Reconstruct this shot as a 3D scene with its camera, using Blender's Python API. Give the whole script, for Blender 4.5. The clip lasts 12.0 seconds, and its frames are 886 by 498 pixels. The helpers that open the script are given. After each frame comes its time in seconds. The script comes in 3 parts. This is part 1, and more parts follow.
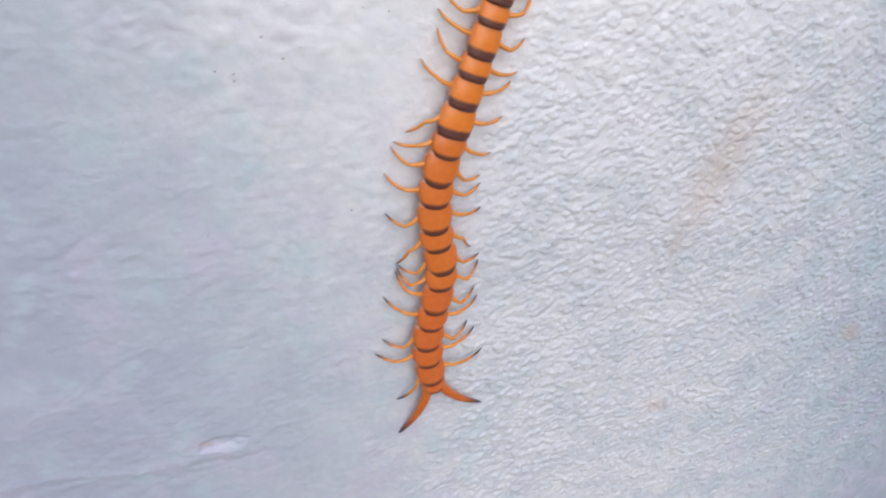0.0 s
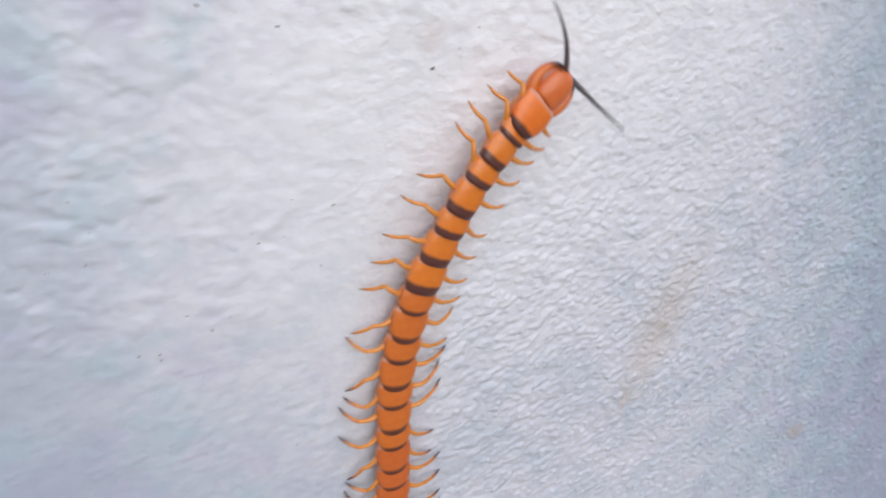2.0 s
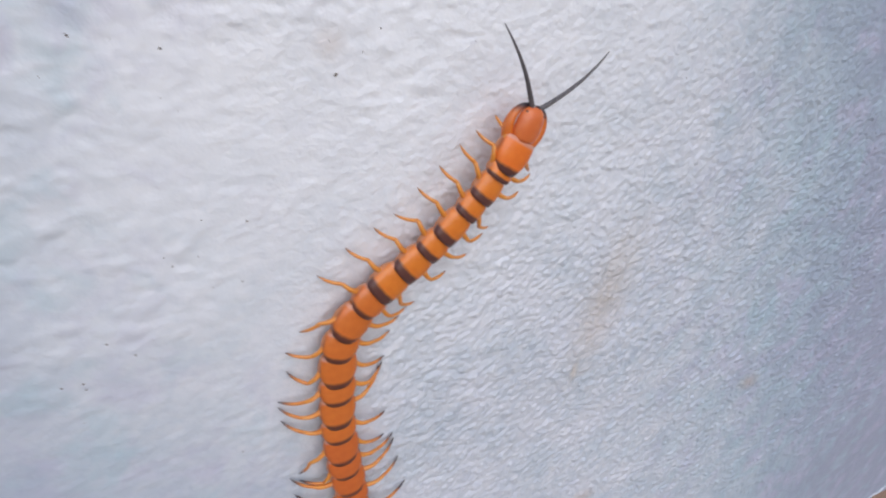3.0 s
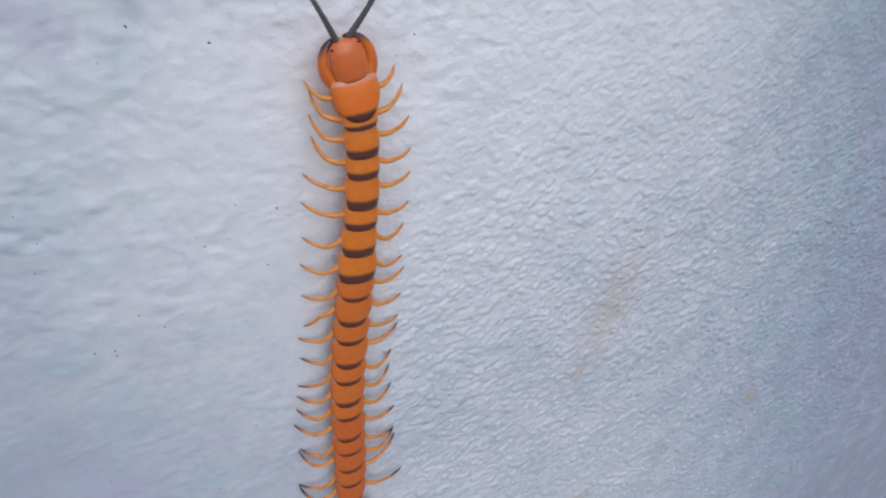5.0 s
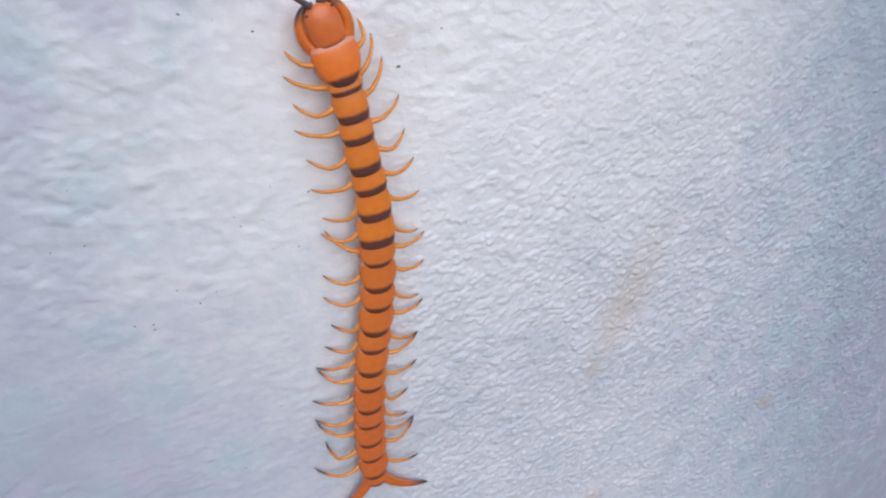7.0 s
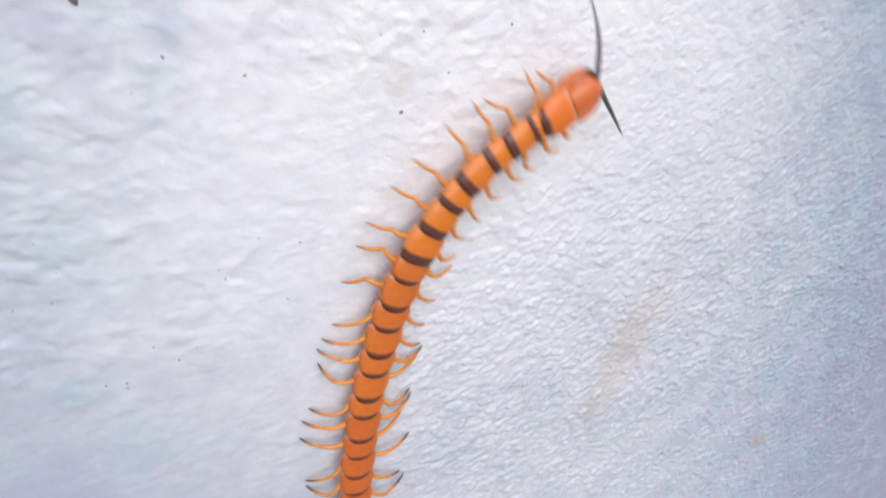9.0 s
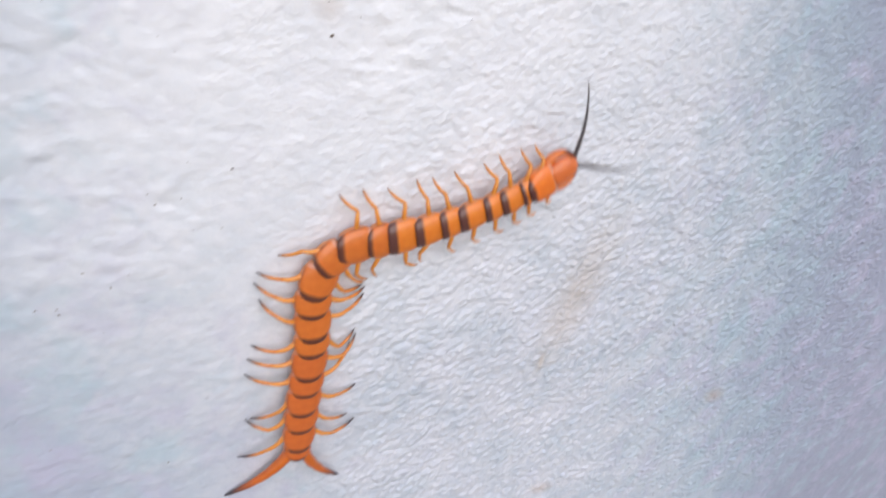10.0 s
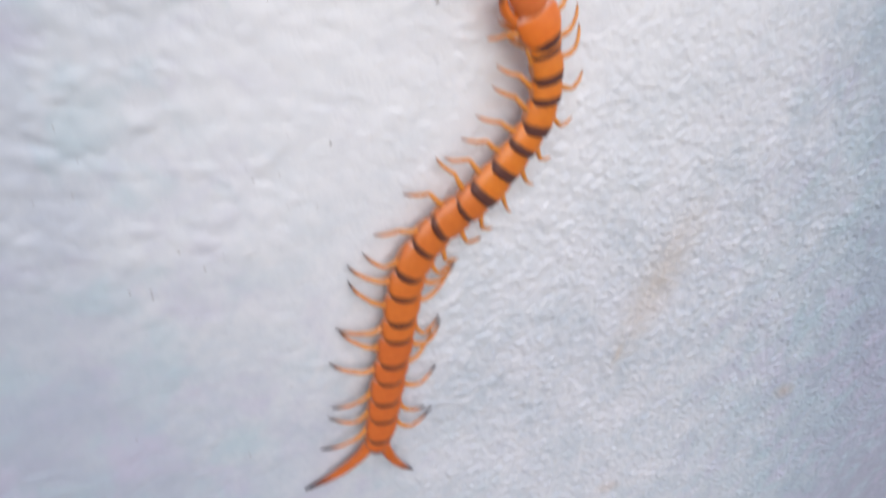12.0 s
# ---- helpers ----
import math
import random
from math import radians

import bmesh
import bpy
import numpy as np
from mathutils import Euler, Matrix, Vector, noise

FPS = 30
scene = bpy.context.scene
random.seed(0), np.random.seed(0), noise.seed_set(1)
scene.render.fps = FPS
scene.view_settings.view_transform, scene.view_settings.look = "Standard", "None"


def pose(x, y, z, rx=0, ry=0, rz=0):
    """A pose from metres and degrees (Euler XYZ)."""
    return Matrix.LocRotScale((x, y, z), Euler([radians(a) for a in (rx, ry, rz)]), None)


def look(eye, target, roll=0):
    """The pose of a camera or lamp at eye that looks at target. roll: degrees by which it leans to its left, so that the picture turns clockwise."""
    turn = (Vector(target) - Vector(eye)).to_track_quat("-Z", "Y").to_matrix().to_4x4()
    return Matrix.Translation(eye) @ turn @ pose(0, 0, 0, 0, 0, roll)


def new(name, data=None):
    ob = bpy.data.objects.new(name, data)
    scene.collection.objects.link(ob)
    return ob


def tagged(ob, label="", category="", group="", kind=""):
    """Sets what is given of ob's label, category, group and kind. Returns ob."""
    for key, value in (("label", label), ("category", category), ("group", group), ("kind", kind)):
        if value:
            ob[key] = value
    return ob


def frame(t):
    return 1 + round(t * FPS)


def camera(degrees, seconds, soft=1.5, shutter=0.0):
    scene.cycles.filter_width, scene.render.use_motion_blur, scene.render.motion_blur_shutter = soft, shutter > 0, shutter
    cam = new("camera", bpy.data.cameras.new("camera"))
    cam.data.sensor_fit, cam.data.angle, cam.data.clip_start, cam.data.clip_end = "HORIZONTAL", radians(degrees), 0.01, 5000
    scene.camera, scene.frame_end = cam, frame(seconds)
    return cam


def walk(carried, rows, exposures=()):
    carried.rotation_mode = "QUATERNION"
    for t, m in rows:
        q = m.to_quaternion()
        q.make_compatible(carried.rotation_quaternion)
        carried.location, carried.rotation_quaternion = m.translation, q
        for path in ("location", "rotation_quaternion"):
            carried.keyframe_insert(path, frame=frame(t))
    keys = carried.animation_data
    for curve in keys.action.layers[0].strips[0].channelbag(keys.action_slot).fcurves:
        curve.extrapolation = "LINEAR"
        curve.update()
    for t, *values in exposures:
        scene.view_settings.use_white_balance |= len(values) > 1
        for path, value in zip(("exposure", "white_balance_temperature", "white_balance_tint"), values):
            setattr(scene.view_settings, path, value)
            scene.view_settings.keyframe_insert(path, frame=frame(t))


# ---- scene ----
Z0 = 1.45    # height on the wall of the plan's origin
U = 0.07     # metres in one unit of the plan
cam = camera(72.08, 12.0, soft=2.1, shutter=0.5)
PATH = [
    (0.0, -0.02623, -0.15801, -0.05583, 60.253, -5.106, -18.588),
    (0.3, -0.02138, -0.15419, -0.05285, 60.493, -4.556, -19.366),
    (0.5, -0.02216, -0.15916, -0.05023, 61.083, -4.910, -18.591),
    (0.7, -0.02298, -0.15744, -0.05042, 61.716, -4.731, -19.068),
    (1.0, -0.02202, -0.15588, -0.04223, 62.395, -3.935, -19.426),
    (1.2, -0.02306, -0.14881, -0.03067, 63.582, -3.481, -20.770),
    (1.3, -0.02523, -0.14886, -0.02696, 64.592, -3.551, -21.214),
    (1.5, -0.02533, -0.14442, -0.01829, 63.523, -3.076, -21.621),
    (1.8, -0.02233, -0.13354, -0.01279, 63.970, -2.961, -24.168),
    (2.0, -0.01807, -0.12926, -0.00854, 63.130, -2.986, -25.607),
    (2.2, -0.00938, -0.12614, -0.00420, 61.811, -1.490, -27.712),
    (2.5, -0.00221, -0.12851, -0.00097, 61.482, -1.035, -28.354),
    (2.8, -0.00087, -0.12862, -0.00223, 59.775, -1.216, -29.345),
    (3.0, -0.00231, -0.13005, 0.00182, 59.019, -0.405, -28.970),
    (3.1, -0.00271, -0.13047, 0.00421, 58.784, -0.040, -28.531),
    (3.5, -0.00648, -0.13244, 0.00675, 57.700, -0.109, -27.646),
    (5.3, -0.00594, -0.13695, 0.00496, 58.837, -3.836, -25.993),
    (5.5, 0.00045, -0.14014, -0.00003, 58.835, -4.269, -26.028),
    (6.0, -0.00884, -0.13870, -0.00231, 59.643, -3.783, -25.361),
    (6.2, -0.00958, -0.13810, -0.00128, 59.725, -3.999, -25.370),
    (6.5, -0.00734, -0.13934, 0.00145, 60.201, -3.196, -25.457),
    (6.8, -0.01563, -0.14333, 0.00108, 60.348, -3.646, -24.447),
    (7.0, -0.01296, -0.14400, 0.00145, 60.295, -2.998, -24.584),
    (7.2, -0.01121, -0.14195, -0.00288, 59.889, -3.421, -24.794),
    (8.8, -0.01373, -0.12731, 0.00396, 59.703, -5.374, -25.329),
    (9.0, -0.01130, -0.12738, 0.00769, 60.544, -5.065, -25.452),
    (9.2, -0.01138, -0.12619, 0.01226, 60.866, -5.080, -25.639),
    (9.3, -0.01150, -0.12234, 0.01448, 60.904, -5.874, -26.798),
    (9.5, -0.00188, -0.12842, 0.01868, 60.938, -5.427, -26.620),
    (9.7, 0.00248, -0.13440, 0.01229, 59.636, -5.553, -26.166),
    (10.0, -0.00149, -0.13943, -0.00226, 58.949, -5.775, -26.364),
    (10.2, -0.00919, -0.14353, -0.00399, 58.481, -6.182, -25.360),
    (10.5, -0.01143, -0.14532, -0.01602, 57.880, -6.525, -24.775),
    (10.8, -0.00973, -0.14474, -0.02437, 56.960, -6.286, -24.563),
    (11.0, -0.01130, -0.14149, -0.03202, 56.236, -6.086, -24.228),
    (11.5, -0.01646, -0.14120, -0.03998, 56.268, -5.635, -23.669),
    (11.8, -0.01613, -0.13552, -0.02638, 57.780, -5.743, -24.407),
    (12.0, -0.01812, -0.12803, -0.01373, 59.394, -4.508, -25.285),
]
EXPOSURES = [
    (0.0, -0.04, 6880, 12), (0.5, -0.06, 6880, 12), (1.0, -0.05, 6880, 12), (1.5, -0.15, 6830, 12), (2.0, -0.15, 6730, 12), (2.5, -0.27, 6630, 12), (3.0, -0.27, 6580, 12), (3.5, -0.25, 6580, 12),
    (5.5, -0.51, 6170, 10), (6.0, -0.43, 6320, 11), (6.5, -0.27, 6420, 12), (7.0, -0.21, 6500, 12), (9.0, 0.08, 6750, 12), (9.5, -0.45, 6300, 11), (10.0, 0.03, 6780, 12), (10.5, 0.15, 6930, 13),
    (11.0, 0.10, 6930, 12), (11.5, -0.12, 6830, 12), (12.0, -0.08, 6830, 12),
]
walk(cam, [(t, pose(x, y, z + Z0, rx, ry, rz)) for t, x, y, z, rx, ry, rz in PATH], EXPOSURES)

# ---- light ----
world = bpy.data.worlds.new("sky")
scene.world = world
world.use_nodes = True
wn = world.node_tree.nodes
sky = wn.new("ShaderNodeTexSky")
sky.sky_type, sky.sun_disc = "NISHITA", False
sky.sun_elevation, sky.sun_rotation = radians(40), radians(184)
world.node_tree.links.new(sky.outputs[0], wn["Background"].inputs[0])
wn["Background"].inputs[1].default_value = 0.125
# bright patch of thin cloud round the sun, high before the wall
sun_data = bpy.data.lights.new("sun", "SUN")
sun_data.energy, sun_data.angle, sun_data.color = 1.9, radians(70), (1.0, 0.99, 0.98)
sun = new("sun", sun_data)
sun.matrix_world = look((-0.05, -0.75, Z0 + 0.64), (0, 0, Z0))


# ---- materials ----
def material(name, color=(0.5, 0.5, 0.5), rough=0.5, coat=0.0):
    m = bpy.data.materials.new(name)
    m.use_nodes = True
    b = m.node_tree.nodes["Principled BSDF"]
    b.inputs["Base Color"].default_value = (*color, 1)
    b.inputs["Roughness"].default_value = rough
    b.inputs["Coat Weight"].default_value = coat
    return m, m.node_tree.nodes, m.node_tree.links, b


def ramp(nodes, links, source, stops, mode="LINEAR"):
    """A colour ramp on a value; stops of place and grey or colour."""
    r = nodes.new("ShaderNodeValToRGB")
    r.color_ramp.interpolation = mode
    while len(r.color_ramp.elements) < len(stops):
        r.color_ramp.elements.new(0.5)
    for e, (p, c) in zip(r.color_ramp.elements, stops):
        e.position = p
        e.color = (c, c, c, 1) if isinstance(c, (int, float)) else (*c, 1)
    links.new(source, r.inputs[0])
    return r.outputs[0]


def noisy(nodes, links, vector, scale, detail=3.0, rough=0.55, distort=0.0):
    n = nodes.new("ShaderNodeTexNoise")
    n.inputs["Scale"].default_value, n.inputs["Detail"].default_value = scale, detail
    n.inputs["Roughness"].default_value, n.inputs["Distortion"].default_value = rough, distort
    if vector is not None:
        links.new(vector, n.inputs["Vector"])
    return n.outputs["Fac"]


def calc(nodes, links, op, a, b=0.0, clamp=False):
    n = nodes.new("ShaderNodeMath")
    n.operation, n.use_clamp = op, clamp
    for i, v in enumerate((a, b)):
        if isinstance(v, (int, float)):
            n.inputs[i].default_value = v
        else:
            links.new(v, n.inputs[i])
    return n.outputs[0]


def blend(nodes, links, fac, a, b):
    n = nodes.new("ShaderNodeMix")
    n.data_type = "RGBA"
    for socket, v in ((n.inputs["Factor"], fac), (n.inputs[6], a), (n.inputs[7], b)):
        if isinstance(v, (int, float)):
            socket.default_value = v
        elif isinstance(v, tuple):
            socket.default_value = (*v, 1)
        else:
            links.new(v, socket)
    return n.outputs[2]


def bumped(nodes, links, b, height, strength, distance):
    n = nodes.new("ShaderNodeBump")
    n.inputs["Strength"].default_value, n.inputs["Distance"].default_value = strength, distance
    links.new(height, n.inputs["Height"])
    links.new(n.outputs[0], b.inputs["Normal"])


def object_coords(nodes):
    return nodes.new("ShaderNodeTexCoord").outputs["Object"]


def smear(nodes, links, coords, x, z, lean, half_long, half_wide):
    """1 in the middle of a leaning oval on the wall, 0 outside it."""
    sub = nodes.new("ShaderNodeVectorMath")
    sub.operation = "SUBTRACT"
    links.new(coords, sub.inputs[0])
    sub.inputs[1].default_value = (x * U, 0, z * U)
    rot = nodes.new("ShaderNodeVectorRotate")
    rot.rotation_type = "Y_AXIS"
    rot.inputs["Angle"].default_value = radians(-lean)
    links.new(sub.outputs[0], rot.inputs["Vector"])
    sc = nodes.new("ShaderNodeVectorMath")
    sc.operation = "MULTIPLY"
    links.new(rot.outputs[0], sc.inputs[0])
    sc.inputs[1].default_value = (1 / (half_wide * U), 0, 1 / (half_long * U))
    ln = nodes.new("ShaderNodeVectorMath")
    ln.operation = "LENGTH"
    links.new(sc.outputs[0], ln.inputs[0])
    return calc(nodes, links, "SUBTRACT", 1.0, ln.outputs["Value"], clamp=True)


def wall_material():
    m, n, l, b = material("limewash", rough=0.55)
    co = object_coords(n)
    # the brushed coat's fine dashes lie along the strokes
    lay = n.new("ShaderNodeVectorRotate")
    lay.rotation_type = "Y_AXIS"
    lay.inputs["Angle"].default_value = radians(-5)
    l.new(co, lay.inputs["Vector"])
    squeeze = n.new("ShaderNodeVectorMath")
    squeeze.operation = "MULTIPLY"
    l.new(lay.outputs[0], squeeze.inputs[0])
    squeeze.inputs[1].default_value = (0.9, 1.0, 1.1)
    flat = squeeze.outputs[0]
    base = blend(n, l, ramp(n, l, noisy(n, l, co, 40, 4), [(0.36, 0), (0.62, 1)]), (0.520, 0.575, 0.655), (0.645, 0.662, 0.735))
    base = blend(n, l, ramp(n, l, noisy(n, l, co, 190, 3), [(0.40, 0), (0.66, 0.6)]), base, (0.71, 0.715, 0.77))
    base = blend(n, l, ramp(n, l, noisy(n, l, flat, 430, 3), [(0.50, 0), (0.66, 0.30)]), base, (0.45, 0.49, 0.575))
    # painted pool of light: whiter limewash colour in the upper middle
    lit_top = calc(n, l, "MULTIPLY", ramp(n, l, smear(n, l, co, 0.70, 0.40, 0, 2.6, 2.4), [(0.0, 0.0), (0.62, 1.0)]), ramp(n, l, noisy(n, l, co, 60, 3), [(0.3, 0.75), (0.6, 1.0)]))
    base = blend(n, l, calc(n, l, "MULTIPLY", lit_top, 0.95, clamp=True), base, (0.885, 0.887, 0.925))
    # painted light falloff: bluish and lilac shade beside a middle that widens downwards
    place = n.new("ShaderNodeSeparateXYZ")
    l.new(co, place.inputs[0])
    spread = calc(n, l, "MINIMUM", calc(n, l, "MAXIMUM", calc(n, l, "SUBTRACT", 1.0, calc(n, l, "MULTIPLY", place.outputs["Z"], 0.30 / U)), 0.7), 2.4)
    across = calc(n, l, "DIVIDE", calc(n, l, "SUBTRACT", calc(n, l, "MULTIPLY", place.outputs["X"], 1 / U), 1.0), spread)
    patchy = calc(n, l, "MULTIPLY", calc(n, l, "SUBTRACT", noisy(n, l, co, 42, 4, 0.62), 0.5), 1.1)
    # shade that deepens down the wall, painted into both side masks
    falloff = calc(n, l, "MULTIPLY", ramp(n, l, calc(n, l, "MULTIPLY", place.outputs["Z"], -0.25 / U), [(0.28, 0.0), (0.75, 1.0)]), 0.15)
    ragged = calc(n, l, "ADD", calc(n, l, "MULTIPLY", patchy, 0.40), falloff)
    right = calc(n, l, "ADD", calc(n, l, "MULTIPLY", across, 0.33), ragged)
    left = calc(n, l, "ADD", calc(n, l, "MULTIPLY", across, -0.5), calc(n, l, "ADD", ragged, calc(n, l, "MULTIPLY", falloff, 1.7)))
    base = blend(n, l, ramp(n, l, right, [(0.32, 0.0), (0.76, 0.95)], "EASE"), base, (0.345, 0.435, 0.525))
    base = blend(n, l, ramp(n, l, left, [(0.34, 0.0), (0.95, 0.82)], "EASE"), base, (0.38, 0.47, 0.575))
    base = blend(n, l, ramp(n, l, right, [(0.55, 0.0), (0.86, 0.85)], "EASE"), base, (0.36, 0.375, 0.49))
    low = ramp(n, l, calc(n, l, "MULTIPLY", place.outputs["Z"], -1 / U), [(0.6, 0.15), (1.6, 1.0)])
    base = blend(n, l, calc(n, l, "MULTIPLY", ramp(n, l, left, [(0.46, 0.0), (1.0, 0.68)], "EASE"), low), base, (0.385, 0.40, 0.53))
    # thin blooms of cyan and lilac over the painted falloff, fainter in the middle
    edge = ramp(n, l, calc(n, l, "MAXIMUM", right, left), [(0.27, 0.05), (0.58, 1.0)])
    for off, colour in ((0.0, (0.44, 0.585, 0.66)), (3.7, (0.535, 0.505, 0.66))):
        moved = n.new("ShaderNodeVectorMath")
        l.new(co, moved.inputs[0])
        moved.inputs[1].default_value = (off, off, off)
        bloom = ramp(n, l, noisy(n, l, moved.outputs[0], 55, 3, 0.6, 0.4), [(0.50, 0.0), (0.70, 0.55)])
        base = blend(n, l, calc(n, l, "MULTIPLY", bloom, edge), base, colour)
    # the tan smear, and its denser lower end
    run = calc(n, l, "MULTIPLY", smear(n, l, co, 1.97, -1.84, 15, 0.64, 0.21), ramp(n, l, noisy(n, l, co, 260, 4), [(0.30, 0.5), (0.70, 1)]))
    base = blend(n, l, calc(n, l, "MULTIPLY", run, 0.65, clamp=True), base, (0.60, 0.49, 0.41))
    spot = calc(n, l, "MULTIPLY", smear(n, l, co, 1.83, -2.27, 12, 0.09, 0.035), 0.45)
    base = blend(n, l, spot, base, (0.54, 0.40, 0.27))
    # rusty breath round the larger dirt spots
    for x, z, lon, wid, k in ((0.60, -0.40, 0.07, 0.07, 0.3), (3.62, -3.15, 0.09, 0.15, 0.45), (-0.60, -3.16, 0.03, 0.05, 0.45), (2.1, -3.5, 0.07, 0.15, 0.4)):
        base = blend(n, l, calc(n, l, "MULTIPLY", smear(n, l, co, x, z, 20, lon, wid), k), base, (0.48, 0.33, 0.22))
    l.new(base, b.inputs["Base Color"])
    grainy = ramp(n, l, calc(n, l, "ADD", calc(n, l, "MULTIPLY", place.outputs["X"], 1 / U), noisy(n, l, co, 30, 2)), [(0.55, 0.45), (0.9, 1.0)])
    bumped(n, l, b, calc(n, l, "MULTIPLY", grainy, calc(n, l, "ADD", noisy(n, l, flat, 560, 3, 0.6), calc(n, l, "MULTIPLY", noisy(n, l, co, 1300, 2), 0.35))), 0.52, 0.0008)
    return m


def shell_material(name, colour, deep, band, round_rear=0.0, dark=(0.066, 0.028, 0.031), edge=(0.16, 0.05, 0.035)):
    """Glossy chitin; where band is not 0 the rounded rear edge of each plate is dark and its thin rims take the edge
    colour.
    """
    m, n, l, b = material(name, rough=0.36, coat=0.45)
    b.inputs["Specular IOR Level"].default_value = 0.4
    tc = n.new("ShaderNodeTexCoord")
    b.inputs["Coat Roughness"].default_value = 0.10
    b.inputs["Subsurface Weight"].default_value = 0.08
    b.inputs["Subsurface Radius"].default_value = (0.002, 0.0008, 0.0003)
    c = blend(n, l, noisy(n, l, tc.outputs["Object"], 420, 4), deep, colour)
    if band:
        sep = n.new("ShaderNodeSeparateXYZ")
        l.new(tc.outputs["Generated"], sep.inputs[0])
        off = calc(n, l, "SUBTRACT", sep.outputs["X"], 0.5)
        bow = calc(n, l, "MULTIPLY", calc(n, l, "MULTIPLY", off, off), round_rear)
        v = calc(n, l, "SUBTRACT", calc(n, l, "ADD", sep.outputs["Y"], calc(n, l, "MULTIPLY", noisy(n, l, tc.outputs["Object"], 600, 2), 0.06)), bow)
        # pinkish glint painted along each plate's front edge, at the joint
        c = blend(n, l, ramp(n, l, sep.outputs["Y"], [(0.86, 0.0), (0.92, 0.6)]), c, (0.66, 0.40, 0.33))
        rim = ramp(n, l, calc(n, l, "ABSOLUTE", off), [(0.46, 0.0), (0.495, 0.6)])
        c = blend(n, l, rim, c, edge)
        c = blend(n, l, ramp(n, l, v, [(band - 0.02, 0.95), (band + 0.07, 0.0)]), c, dark)
    l.new(c, b.inputs["Base Color"])
    bumped(n, l, b, noisy(n, l, tc.outputs["Object"], 900, 3), 0.22, 0.0003)
    return m


def leg_material(name, start, end, deep=(0.66, 0.19, 0.022), pale=(0.84, 0.36, 0.075)):
    """Orange that turns dark grey-brown along the leg, by the distance from the hip."""
    m, n, l, b = material(name, rough=0.32, coat=0.3)
    co = object_coords(n)
    ln = n.new("ShaderNodeVectorMath")
    ln.operation = "LENGTH"
    l.new(co, ln.inputs[0])
    c = blend(n, l, noisy(n, l, co, 500, 3), deep, pale)
    far = calc(n, l, "DIVIDE", calc(n, l, "SUBTRACT", ln.outputs["Value"], start), end - start, clamp=True)
    l.new(blend(n, l, far, c, (0.045, 0.030, 0.038)), b.inputs["Base Color"])
    b.inputs["Subsurface Weight"].default_value = 0.1
    b.inputs["Subsurface Radius"].default_value = (0.0015, 0.0006, 0.0002)
    return m


def plain_material(name, a, c, scale, rough, bump=0.3):
    m, n, l, b = material(name, rough=rough)
    co = object_coords(n)
    l.new(blend(n, l, noisy(n, l, co, scale, 4), a, c), b.inputs["Base Color"])
    bumped(n, l, b, noisy(n, l, co, scale * 3, 4), bump, 0.001)
    return m


WALL = wall_material()
# the front plates' pale edge colour paints a gloss line along the rims
FRONT_SHELL = shell_material("front_shell", (0.84, 0.258, 0.033), (0.68, 0.165, 0.020), 0.28, 0.10, (0.085, 0.034, 0.036), (0.52, 0.26, 0.17))
TERGITE = shell_material("banded_shell", (0.75, 0.210, 0.036), (0.59, 0.132, 0.024), 0.18, 0.40, (0.105, 0.036, 0.028))
TAIL_SHELL = shell_material("tail_shell", (0.71, 0.178, 0.036), (0.55, 0.112, 0.026), 0.15, 0.45, (0.135, 0.042, 0.028))
HEAD_SHELL = shell_material("head_shell", (0.78, 0.205, 0.050), (0.64, 0.13, 0.035), 0)
FLANK = shell_material("soft_flank", (0.66, 0.28, 0.13), (0.50, 0.18, 0.08), 0)
NECK_SHELL = shell_material("neck_shell", (0.91, 0.235, 0.03), (0.76, 0.15, 0.02), 0.22)
LEG = leg_material("leg_shell", 0.0290, 0.0360)
SHANK = leg_material("lower_leg_shell", 0.0042, 0.0072)
REAR_SHANK = leg_material("rear_lower_leg_shell", 0.0030, 0.0062, (0.63, 0.17, 0.022), (0.80, 0.31, 0.06))
TAIL_LEG = leg_material("tail_leg_shell", 0.015, 0.024, (0.56, 0.11, 0.014), (0.70, 0.17, 0.025))
CLAW = leg_material("claw_shell", 0.0082, 0.0100, (0.62, 0.13, 0.014), (0.76, 0.20, 0.03))
FEELER = plain_material("feeler", (0.075, 0.070, 0.080), (0.15, 0.135, 0.14), 600, 0.45)
EYE = plain_material("eye", (0.01, 0.01, 0.012), (0.02, 0.015, 0.015), 900, 0.15)
DIRT = plain_material("dirt", (0.07, 0.055, 0.05), (0.26, 0.21, 0.18), 900, 0.9)
RENDER_COAT = plain_material("bare_render", (0.20, 0.12, 0.09), (0.38, 0.26, 0.20), 120, 0.95, 0.8)
EARTH = plain_material("ground_earth", (0.16, 0.13, 0.10), (0.30, 0.26, 0.21), 6, 0.95, 0.6)


# ---- mesh helpers ----
def part(name, bm, mat, parent=None, label="", smooth=True):
    """Links a bmesh as one mesh object, under a thing or a part."""
    me = bpy.data.meshes.new(name)
    bmesh.ops.recalc_face_normals(bm, faces=bm.faces)
    bm.to_mesh(me)
    bm.free()
    me.materials.append(mat)
    if smooth:
        me.polygons.foreach_set("use_smooth", [True] * len(me.polygons))
    ob = new(name, me)
    ob.parent = parent
    return tagged(ob, label)


